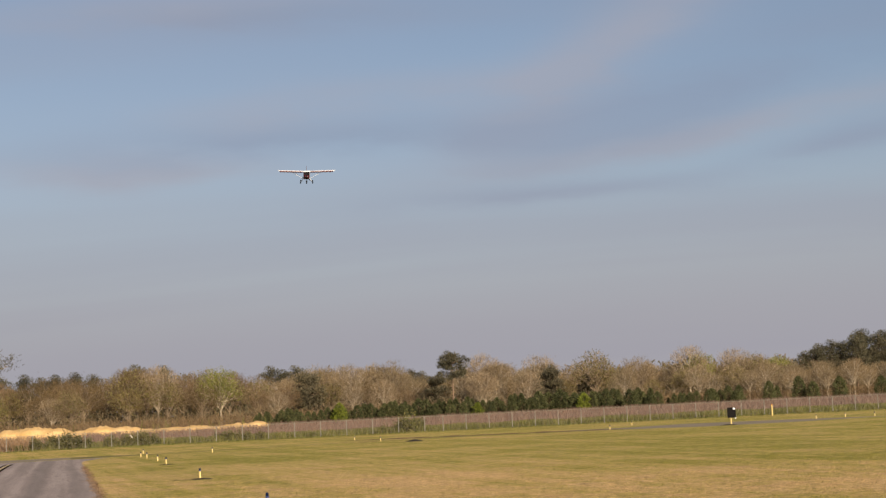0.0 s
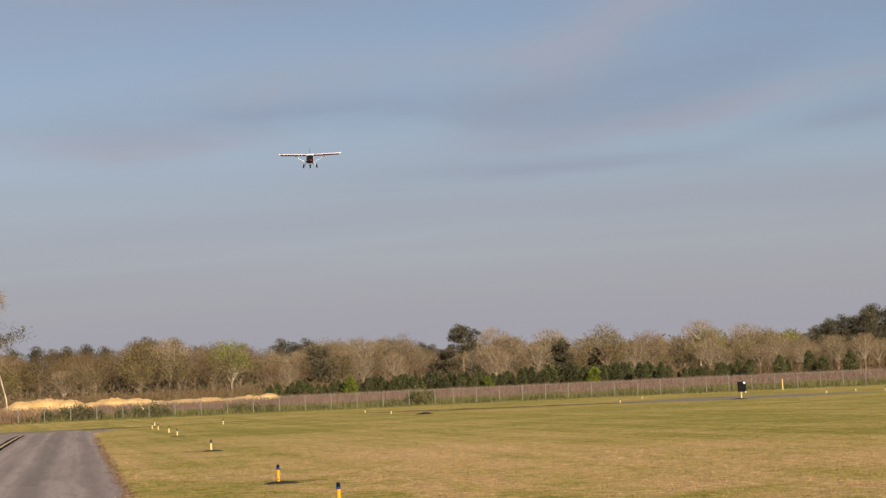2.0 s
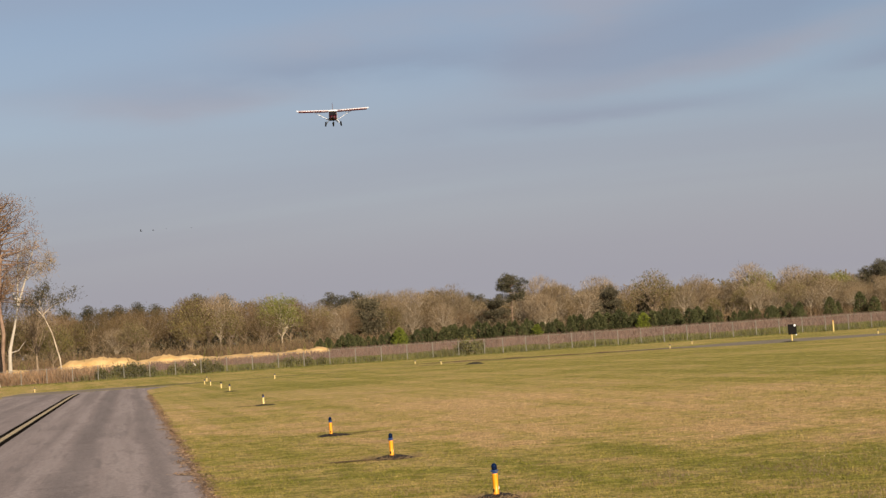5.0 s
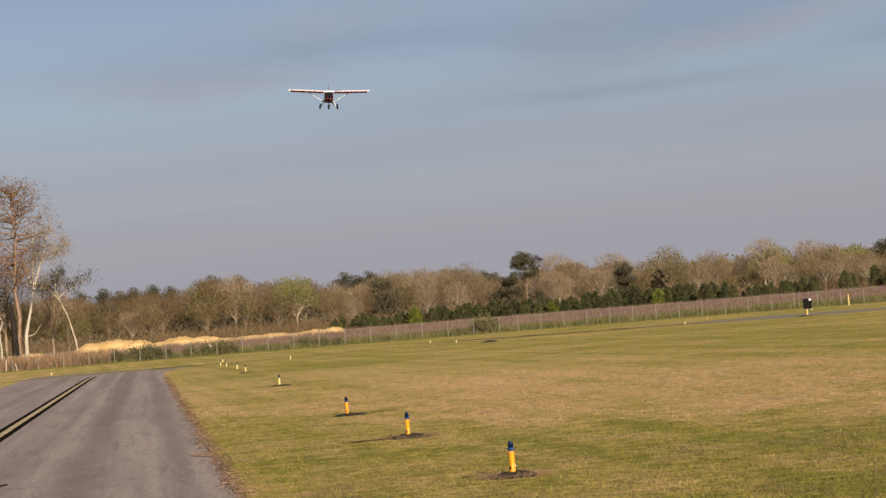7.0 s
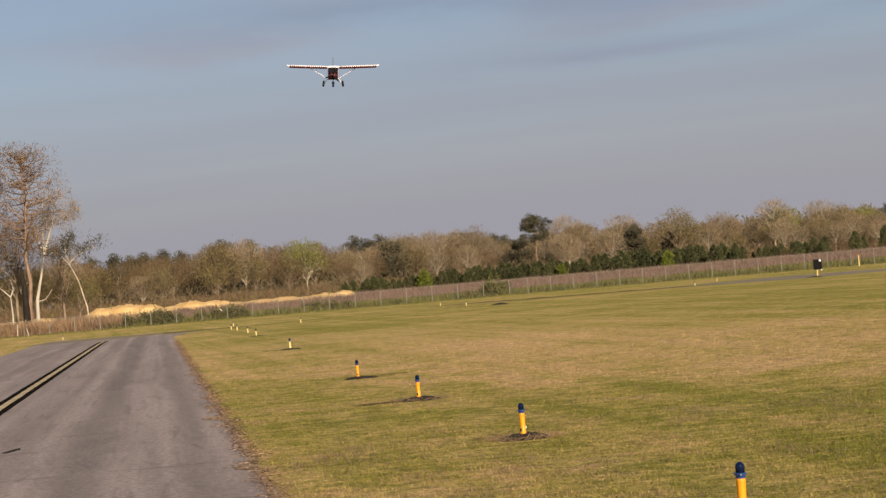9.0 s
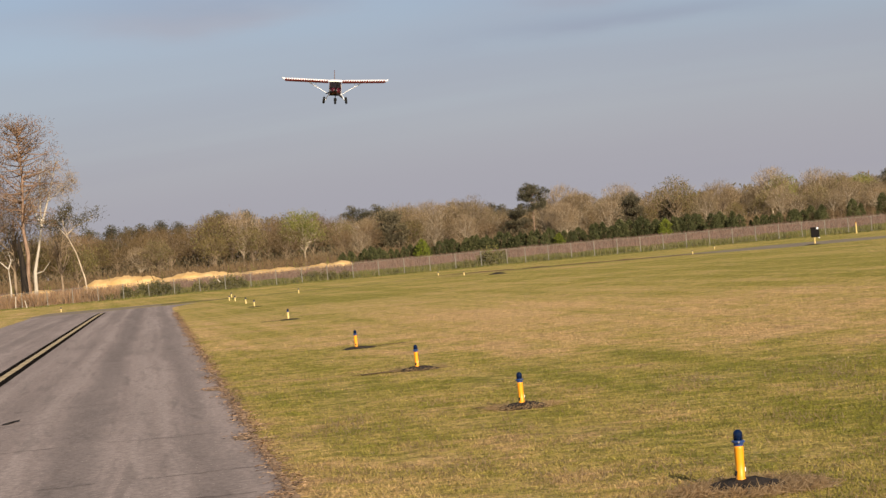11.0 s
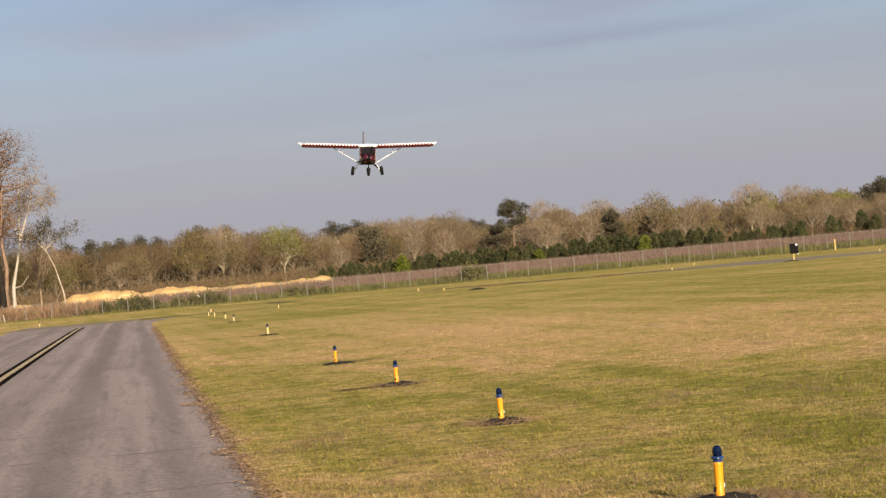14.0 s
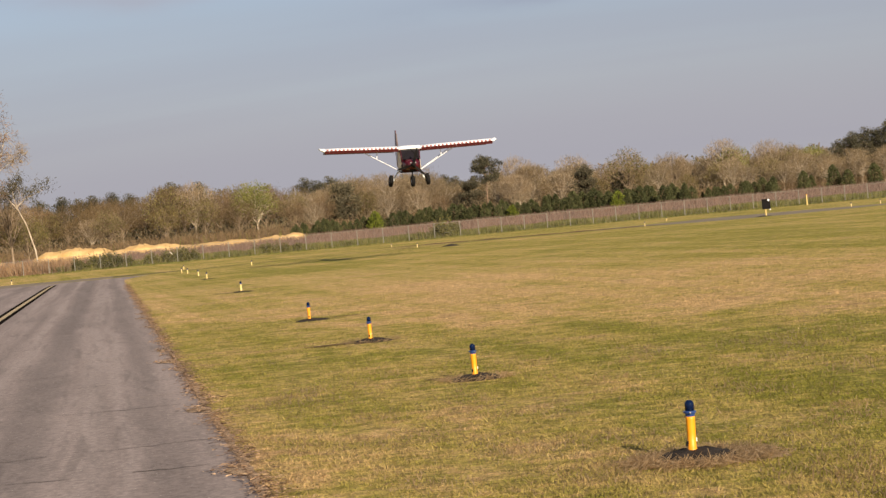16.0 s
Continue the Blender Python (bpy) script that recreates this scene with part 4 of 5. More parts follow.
    for px, h in ((84.5, 0.70), (86.6, 0.76), (88.4, 0.80), (90.2, 0.84), (92.0, 0.82), (93.8, 0.88), (95.6, 0.95), (97.4, 0.99), (99.2, 0.93), (101.0, 0.95), (103, 0.96)):
        plant(pines[1], px, 297 + rs.uniform(-4, 4), rs.uniform(0, 360), h, label="dark green pine in a close stand")
        plant(cedar, px + 1.1, 296, rs.uniform(0, 360), h * 1.02)
    plant(budding[1], 64.8, 298, 0, 0.86, label="slender tree with fresh lime-green top")
    plant(budding[1], -24.9, 292, 40, 0.96, label="rounded tree with bright spring leaves")
    plant(budding[2], -41.5, 292, 140, 1.0)
    plant(budding[0], 44.6, 296, 70, 0.94, label="round-topped olive hardwood above the skyline")
    plant(budding[1], 80.4, 298, 130, 0.76)
    plant(budding[0], 75.6, 297, 30, 0.78)
    for px, h, k in ((6.5, 0.94, 4), (0.0, 0.90, 0), (-6.8, 0.92, 4), (23.4, 1.0, 2), (26.6, 0.85, 0), (34.4, 0.94, 2), (53.3, 0.83, 4), (62.8, 0.98, 2), (71.4, 0.90, 2), (-36.8, 1.05, 2)):
        plant(bare[k], px, 297, rs.uniform(0, 360), h)
    # a dark line of pines along the far skyline
    for px, h in ((-72, 0.90), (-66, 0.90), (-61.7, 0.92), (-58.5, 0.87), (-56, 0.90), (-52.4, 0.92), (-49, 0.88), (-41, 0.99), (-36, 0.96), (-15.9, 0.88), (-11.2, 0.87), (-13.6, 0.82), (2.9, 0.80), (10.4, 0.74), (12.2, 0.70)):
        plant(pines[1], px * 352 / 300, 352, rs.uniform(0, 360), h * 1.12, label="dark pine on the far skyline")
    # pale bare trunks standing out at the woods' edge
    for px in (-0.8, 20.5, 21.4, 22.3, 25.0, 61.0, 63.5, 71.5, -54, -14, 4.5, 30.0, 47.0):
        plant(bare[2], px, 281 + rs.uniform(-4, 4), rs.uniform(0, 360), rs.uniform(0.48, 0.72))
    # slim pole-like stems at the woods' edge
    for k in range(26):
        px = rs.uniform(66, 108)
        plant(bare[0], px, 272 + rs.uniform(-8, 8), rs.uniform(0, 360), rs.uniform(0.40, 0.55), stretch=1.15)


def build_young_pines():
    rs = np.random.RandomState(14)
    protos = [young_conifer(90 + k, 2.9, round_top=(1.8, 2.6, 3.4)[k]) for k in range(3)]
    px = -16.0
    while px < 62:
        if not (48.2 < px < 49.6 or 24.0 < px < 24.6):
            h = float(np.interp(px, (-16, -5, 2, 12, 20, 30, 37, 41, 46.5, 49, 56, 61, 66), (2.4, 2.3, 2.4, 3.0, 2.7, 3.1, 2.8, 2.8, 2.9, 1.9, 2.2, 2.6, 2.6)))
            plant(protos[rs.randint(3)], px, 250 + rs.uniform(-3, 3), rs.uniform(0, 360), h * rs.uniform(0.8, 1.2) / 2.75)
        px += rs.uniform(0.55, 1.15)
    for px, h in ((67.0, 3.4), (68.6, 2.6), (72.5, 3.9), (74.0, 3.0), (78.5, 3.6), (86.0, 3.4)):
        plant(protos[rs.randint(3)], px, 256 + rs.uniform(-2, 2), rs.uniform(0, 360), h / 2.75)
    lime = young_conifer(99, 2.6, "round bush with bright lime spring leaves", LIME, 4.5, "lime_bush", 1100)
    for x, y, s in ((-2.8, 246, 1.25), (18.6, 247, 0.9), (35.4, 247, 1.15)):
        plant(lime, x, y, x * 30, s)
    return protos


def shrub(seed, name="fence_shrub", label="low dark green shrub tangled along the fence"):
    rs = np.random.RandomState(seed)
    bush = thing(name, label, "shrub", "shrubs along the fence")
    skin, cs, ds = Skin(), [], []
    for k in range(14):
        a, up = rs.uniform(0, 6.28), rs.uniform(0.5, 1.3)
        e = np.array([math.cos(a) * 0.75, math.sin(a) * 0.45, up]) * rs.uniform(0.6, 1.0)
        skin.limb([(0, 0, -0.05), e * 0.5 + rs.normal(0, 0.06, 3), e], [0.02, 0.012, 0.004], 3)
        o = rs.normal(0, 0.24, (70, 3))
        c = e + o
        c[:, 2] = np.abs(c[:, 2])
        cs.append(c)
        ds.append(o * 3)
    part("stems", skin.mesh("stems", BARK_GREY), BARK_GREY, bush)
    part("foliage", mesh_quads("foliage", slivers(rs, np.concatenate(cs), np.concatenate(ds), 0.16, 0.08, 1.0), SHRUB), SHRUB, bush)
    return bush


def build_shrubs():
    rs = np.random.RandomState(31)
    protos = [shrub(100), shrub(101)]
    for x, s in ((-31.2, 0.85), (-30.0, 1.0), (-28.9, 1.1), (-27.8, 1.0), (-26.8, 0.8), (-24.2, 0.8), (-22.6, 0.9), (-21.4, 1.0), (-20.2, 0.85), (-13.6, 0.75), (-12.2, 0.8), (-10.9, 0.7), (-9.6, 0.6),
                 (2.6, 0.6), (4.3, 1.0), (5.1, 1.25), (5.8, 0.95)):
        plant(protos[rs.randint(2)], x, 157.2 + rs.uniform(-0.3, 1.0), rs.uniform(0, 360), s)


def clutter_woods():
    """Undergrowth and far woods too dense to count."""

    def mass(name, n, xr, yr, hfun, size, mat, label, seed):
        r = np.random.RandomState(seed)
        x, y = r.uniform(*xr, n), r.uniform(*yr, n)
        lump = np.array([noise.noise((a * 0.16, b * 0.1, seed)) + 0.5 * noise.noise((a * 0.5, b * 0.2, seed)) for a, b in zip(x, y)])
        h = np.array([hfun(a) for a in x]) * (0.85 + 0.35 * lump)
        z = np.array([rise(b) for b in y]) + h * r.uniform(0.0, 1.0, n) ** 0.9
        c = np.stack([x, y, z], 1)
        q = slivers(r, c, np.zeros((n, 3)) + (0, 0, 1.0), *size, 0.55)
        tagged(new(name, mesh_quads(name, q, mat)), label, "woods", kind="stuff")

    mass("thicket", 26000, (-95, 112), (308, 330), lambda x: 8.0, (0.8, 0.12), TWIG_DULL, "dense brown leafless thicket between the trunks", 7)
    mass("undergrowth", 60000, (-95, 112), (256, 284), lambda x: 2.6, (0.6, 0.05), TWIG_BROWN, "brown bare undergrowth thicket at the woods' foot", 1)
    mass("tan_saplings", 26000, (-95, 112), (270, 300), lambda x: 4.0, (0.7, 0.05), TWIG_TAN, "tan leafless saplings in the woods' edge", 2)
    mass("far_woods", 30000, (-150, 175), (420, 470), lambda x: 11.5, (1.1, 0.45), TWIG_BROWN, "distant brown leafless woods", 3)
    mass("far_evergreens", 9000, (-150, 175), (420, 470), lambda x: 12.0, (0.9, 0.5), NEEDLE_DARK, "distant dark evergreens in the woods", 4)
    # broad dark pieces put the shade between the trunks into the colour
    mass("dark_understorey", 9000, (-95, 112), (300, 330), lambda x: 5.5, (0.8, 0.4), NEEDLE_DARK, "dark pieces whose colour stands for the shade inside the woods", 5)


def build_near_trees():
    """The tall group just behind the fence at the taxiway's end."""
    pine = clumped_tree("old_pine", 120, 19.6, BARK_PINE, RUSTY, "tall old pine with reddish trunk and thin rusty crown", start=0.42, width=0.235, lump=0.042, clumps=110, per=46, flat=0.75, size=(0.38, 0.045), group="trees behind the fence", wobble=0.008, ascend=(-0.15, 1.15))
    plant(pine, -43.7, 168, 30, 1.0)
    plant(pine, -48.9, 172, 160, 0.9, label="second tall pine with thin rusty crown")
    snag = thing("dark_snag", "blackened broken trunk beside the pine", "dead tree", "trees behind the fence", pose(-44.0, 167, 0.0))
    skin = Skin()
    skin.limb([(0, 0, -0.3), (0.0, 0, 2.2), (-0.05, 0, 4.6), (-0.25, 0, 7.2)], [0.44, 0.38, 0.31, 0.14], 8)
    skin.limb([(0.0, 0, 4.6), (-0.4, 0, 5.6), (-0.5, 0, 6.4)], [0.12, 0.08, 0.02], 5)
    part("trunk", skin.mesh("trunk", BARK_CHAR), BARK_CHAR, snag)
    low = crowned_tree("low_hardwood", 131, 10, BARK_GREY, BUD_OLIVE, "low olive-brown hardwood behind the fence", width=0.40, leaves=2600, size=(0.36, 0.06), second=BUD_OLIVE, group="trees behind the fence")
    plant(low, -50.5, 178, 0, 0.98)
    plant(low, -46.6, 181, 120, 0.72)
    plant(low, -42.0, 183, 220, 0.62)
    pale = crowned_tree("grey_hardwood", 137, 14, BARK_GREY, TWIG_PALE, "tall leafless grey hardwood behind the fence", width=0.24, leaves=2600, size=(0.5, 0.035), low=0.66, group="trees behind the fence")
    plant(pale, -47.2, 175, 0, 0.92)
    plant(pale, -42.4, 177, 100, 0.74)
    plant(pale, -51.5, 176, 200, 1.02)
    # white-limbed sycamore, leaning out
    rs = np.random.RandomState(55)

    def limbed(name, label, base, limbs, twig_mat, bark_mat, per, spread=0.5, size=(0.4, 0.045)):
        tree = thing(name, label, "tree", "trees behind the fence", pose(*base))
        sk, cs, ds = Skin(), [], []
        for pts, r, leafy in limbs:
            pts = [np.array(p, float) for p in pts]
            sk.limb(pts, [r * (1 - 0.75 * k / (len(pts) - 1)) for k in range(len(pts))], 6)
            if leafy:
                for b in range(11):
                    t = rs.uniform(0.35, 1.0) * (len(pts) - 1)
                    i = min(len(pts) - 2, int(t))
                    p = pts[i] + (pts[i + 1] - pts[i]) * (t - i)
                    d = unit(rs.normal(0, 1, 3) + (0, 0, 0.7))
                    l = leafy * rs.uniform(0.4, 1.0)
                    e = p + d * l
                    sk.limb([p, (p + e) / 2 + rs.normal(0, 0.06, 3), e], [r * 0.22, r * 0.14, r * 0.04], 3)
                    tt = rs.uniform(0.2, 1.1, per)[:, None]
                    cs.append(p + (e - p) * tt + rs.normal(0, spread * 0.5, (per, 3)))
                    ds.append(np.repeat(d[None], per, 0))
        part("trunk", sk.mesh("trunk", bark_mat), bark_mat, tree)
        part("crown", mesh_quads("crown", slivers(rs, np.concatenate(cs), np.concatenate(ds), *size), twig_mat), twig_mat, tree)
        return tree

    limbed("white_sycamore", "white-barked sycamore with bare pale limbs", (-43.4, 169, 0),
           [([(0, 0, -0.3), (0.1, 0, 3.6), (0.7, 0, 6), (1.2, 0, 8.4)], 0.26, 0), ([(1.2, 0, 8.4), (1.3, 0, 11), (1.5, 0, 14.2)], 0.13, 1.9), ([(1.2, 0, 8.4), (2.2, 0.3, 11.5), (3.3, 0.3, 15.2)], 0.13, 1.9),
            ([(2.0, 0.3, 11), (3.6, 0, 12), (5.4, 0, 12.9)], 0.06, 1.2), ([(1.2, 0, 8.4), (0.4, 0.4, 10.5), (-0.3, 0.4, 12.5)], 0.09, 1.8), ([(0.15, 0, 3.4), (1.0, 0, 3.6), (1.8, 0, 4.6)], 0.07, 0)],
           TWIG_PALE, BARK_WHITE, 46, 0.95, (0.6, 0.03))
    limbed("leaning_tree", "slim pale leaning tree with dark ragged crown", (-37.4, 167, 0),
           [([(0, 0, -0.3), (-0.2, 0, 2.4), (-0.9, 0, 5.2), (-1.6, 0, 6.8), (-2.0, 0, 8.2)], 0.11, 0), ([(-1.6, 0, 6.8), (-2.5, 0, 8.0), (-3.9, 0, 8.6)], 0.07, 1.5), ([(-1.7, 0, 7.2), (-0.7, 0, 8.0), (1.2, 0, 8.7)], 0.07, 1.4),
            ([(-2, 0, 8.2), (-2.0, 0, 9.2), (-1.2, 0, 10.2)], 0.06, 1.4)],
           NEEDLE_DARK, BARK_PALE, 44, 0.75, (0.32, 0.06))
    limbed("forked_snag", "short whitish forked dead tree behind the fence", (-45.3, 166, 0),
           [([(0, 0, -0.3), (0.1, 0, 2.2), (0, 0, 4.1)], 0.15, 0), ([(0, 0, 4.1), (-0.7, 0, 4.8), (-1.7, 0, 5.6)], 0.09, 0.6), ([(0, 0, 4.1), (0.35, 0, 4.9), (0.1, 0, 6.0)], 0.09, 0.6)],
           TWIG_PALE, BARK_WHITE, 5)
    for x, h, lab in ((-41.6, 1.2, "weathered pale leaning stake at the fence"), (-40.5, 0.75, "short weathered pale leaning stake at the fence")):
        st = thing("white_stake", lab, "stake", "white stakes", pose(x, 153.8, 0, 0, 4 if h > 1 else -12, 0))
        part("shaft", lathe([(0.045, -0.05), (0.045, h), (0.025, h + 0.03)], 8), BARK_WHITE, st)


build_woods()
build_young_pines()
build_shrubs()
clutter_woods()
build_near_trees()


# ---- airfield furniture ----
def edge_light(mat=None):
    """A blue taxiway edge light on its yellow column."""
    lamp = thing("taxiway_light", "yellow taxiway edge light with blue glass dome", "airfield light", "taxiway edge lights")
    part("column", lathe([(0.036, -0.03), (0.036, 0.012), (0.031, 0.016), (0.032, 0.13), (0.034, 0.225), (0.034, 0.245)], 20), mat or YELLOW, lamp, smooth=True)
    collar = part("collar", lathe([(0.034, 0.243), (0.035, 0.262), (0.045, 0.267), (0.045, 0.279), (0.035, 0.283)], 20), BLUE_METAL, lamp, "blue metal clamp collar")
    for k in range(3):
        a = 2.1 * k + 0.4
        part("screw", box((0.012, 0.012, 0.012), (0.047 * math.cos(a), 0.047 * math.sin(a), 0.272), 0.002), STEEL, collar)
    prof = [(0.033, 0.282), (0.034, 0.315)] + [(0.034 * math.cos(t), 0.325 + 0.034 * math.sin(t)) for t in np.linspace(0, 1.45, 6)]
    part("dome", lathe(prof, 20), BLUE_GLASS, lamp, "cobalt blue glass dome", True)
    part("latch", box((0.016, 0.02, 0.036), (-0.034, -0.01, 0.05), 0.004, Matrix.Rotation(0.25, 4, "Y")), BLACK, lamp, "black side latch")
    part("tag", box((0.006, 0.014, 0.03), (0.034, -0.008, 0.075), 0.002), WHITE, lamp)
    lamp.scale = (0.93, 0.93, 0.93)
    return lamp


def mound(at, w, h, seed, label):
    """A low mound of dark mulch round a light's foot."""
    n, rings = 36, 6
    vs, fs = [(0, 0, h)], []
    for j in range(1, rings + 1):
        t = j / rings
        for k in range(n):
            a = 2 * math.pi * k / n
            r = w * t * (1 + 0.22 * noise.noise((math.cos(a) * 1.6 + seed, math.sin(a) * 1.6, seed)))
            z = h * (1 - t ** 1.6) + 0.018 * noise.noise((r * 16 * math.cos(a), r * 16 * math.sin(a), seed)) * (1 - 0.6 * t)
            vs.append((r * math.cos(a), 0.75 * r * math.sin(a), max(z, 0.004 if j < rings else -0.01)))
    fs += [(0, 1 + k, 1 + (k + 1) % n) for k in range(n)]
    for j in range(rings - 1):
        o = 1 + j * n
        fs += [(o + k, o + n + k, o + n + (k + 1) % n, o + (k + 1) % n) for k in range(n)]
    ob = new("mulch_mound", mesh_of("mulch_mound", vs, fs, MULCH, True))
    ob.location = (*at, 0)
    return tagged(ob, label, "mound", "mounds under the lights")


def wisps(at, n, spread, seed):
    rs = np.random.RandomState(seed)
    a, r = rs.uniform(0, 6.28, n), rs.normal(1.0, 0.22, n)
    c = np.stack([at[0] + spread[0] * r * np.cos(a), at[1] + spread[1] * r * np.sin(a), rs.uniform(0.0, 0.035, n)], 1)
    q = slivers(rs, c, np.zeros((n, 3)) + (0.7, 0, 0.35), 0.10, 0.0045, 0.6)
    q[:, :, 2] = np.maximum(q[:, :, 2], 0.004)
    tagged(new("dead_grass_ring", mesh_quads("dead_grass_ring", q, STRAW)), "dead grass stems lying round the mulch mound", "dead grass", kind="stuff")


def build_lights():
    lamp = edge_light()
    near = ((1.83, 10.40, 0.40, 0.075), (0.72, 16.94, 0.36, 0.06), (-0.51, 23.9, 0.40, 0.06), (-1.82, 31.1, 0.42, 0.05))
    first = True
    for k, (x, y, w, h) in enumerate(near):
        m = pose(x, y, h - 0.012, 0, (1.0, -1.0, -0.5, -1.5)[k], 25 * k)
        if first:
            lamp.matrix_basis, first = m @ Matrix.Diagonal((*lamp.scale, 1)), False
        else:
            copy_thing(lamp, m)
        mound((x + 0.03, y + 0.02), w * 0.9, h, 3.1 * k + 1, "low mound of dark mulch round a light's foot")
    wisps((1.88, 10.36), 3200, (0.40, 0.28), 1)
    wisps((0.74, 16.94), 650, (0.34, 0.26), 2)
    wisps((-0.48, 23.9), 420, (0.37, 0.28), 3)
    far = ((-10.36, 82.6), (-12.08, 91.5), (-12.89, 95), (-14.31, 106.7), (-9.09, 99.3), (17.5, 110.4), (33.1, 113.7), (35.9, 115.8), (-26.7, 110.3), (-0.34, 120.3), (1.48, 110.1), (36.7, 111.5))
    # lights beyond 50 m: the paling by air is put into their cream colour
    pale = tagged(edge_light(CREAM), "taxiway edge light with dark dome, coloured cream for distance haze")
    for k, (x, y, w, h) in enumerate(((-5.13, 51.5, 0.45, 0.04), (-8.83, 73.4, 0.4, 0.03))):
        copy_thing(pale, pose(x, y, h - 0.012, 0, k, 70 * k))
        mound((x + 0.03, y + 0.02), w * 0.9, h, 3.1 * k + 13, "low mound of dark mulch round a light's foot")
    for k, (x, y) in enumerate(far):
        copy_thing(pale, pose(x, y, 0.0, 0, 0, 40 * k))
    pale.location = (21.8, 126.3, 0)
    # scraped earth beside some of the lights; the third strip paints a light's shadow
    for k, (x, y, a, b, turn) in enumerate(((-1.1, 23.8, 0.42, 0.10, 4), (-1.25, 31.5, 0.55, 0.08, 8), (0.34, 17.2, 0.2, 0.04, -20), (-5.7, 51.3, 0.35, 0.12, 6), (0.6, 109.7, 0.7, 0.5, 0))):
        ground_patch("scraped_earth", (x, y), (a, b), DIRT, "strip of scraped brown earth and painted shadow in the turf", "bare earth", 1.7 * k + 0.3, turn, 0.014)
    ground_patch("straw_patch", (1.93, 10.32), (0.52, 0.25), STRAW_SOIL, "patch of dead straw round the mulch", "dead grass", 4.4, 0, 0.004)


STRAW_SOIL = soil("straw_soil", (0.27, 0.18, 0.115), (0.50, 0.36, 0.24), 12)


def build_sign():
    sign = thing("airfield_sign", "black airfield sign box on a short faded leg", "sign", m=pose(25.1, 106.0, 0, 0, 0, -12))
    cab = part("cabinet", box((0.56, 0.20, 0.66), (0, 0, 0.80), 0.02), BLACK, sign)
    part("lid", box((0.59, 0.24, 0.03), (0, 0, 1.145), 0.008), BLACK, cab)
    part("leg", lathe([(0.045, -0.05), (0.045, 0.38), (0.065, 0.40), (0.065, 0.50)], 10, m=Matrix.Translation((-0.06, 0, 0))), CREAM, sign, "faded yellow leg")
    part("bracket", lathe([(0.035, 0.40), (0.04, 0.44), (0.04, 0.66)], 10, m=Matrix.Translation((0.24, -0.06, 0))), WHITE, sign, "white side bracket")
    part("lamp_disc", lathe([(0.07, 0), (0.075, 0.02), (0.07, 0.04), (0.04, 0.05)], 18, m=Matrix.Translation((0.17, -0.10, 1.07)) @ Matrix.Rotation(math.pi / 2, 4, "X")), WHITE, sign, "round white disc")
    mound((24.7, 105.2), 0.6, 0.07, 8.8, "flat dark earth pad beside the sign")
    mound((3.6, 103.2), 0.62, 0.13, 6.2, "low dark mound in the far turf")
    stake = thing("yellow_stake", "tall yellow marker post near the fence", "post", m=pose(38.4, 146, 0))
    part("shaft", lathe([(0.055, -0.05), (0.055, 0.98), (0.03, 1.02)], 12), CREAM, stake)
    part("cap", lathe([(0.06, 0.96), (0.06, 1.0), (0.04, 1.03)], 12), YELLOW, stake)


build_turf()
build_lights()
build_sign()


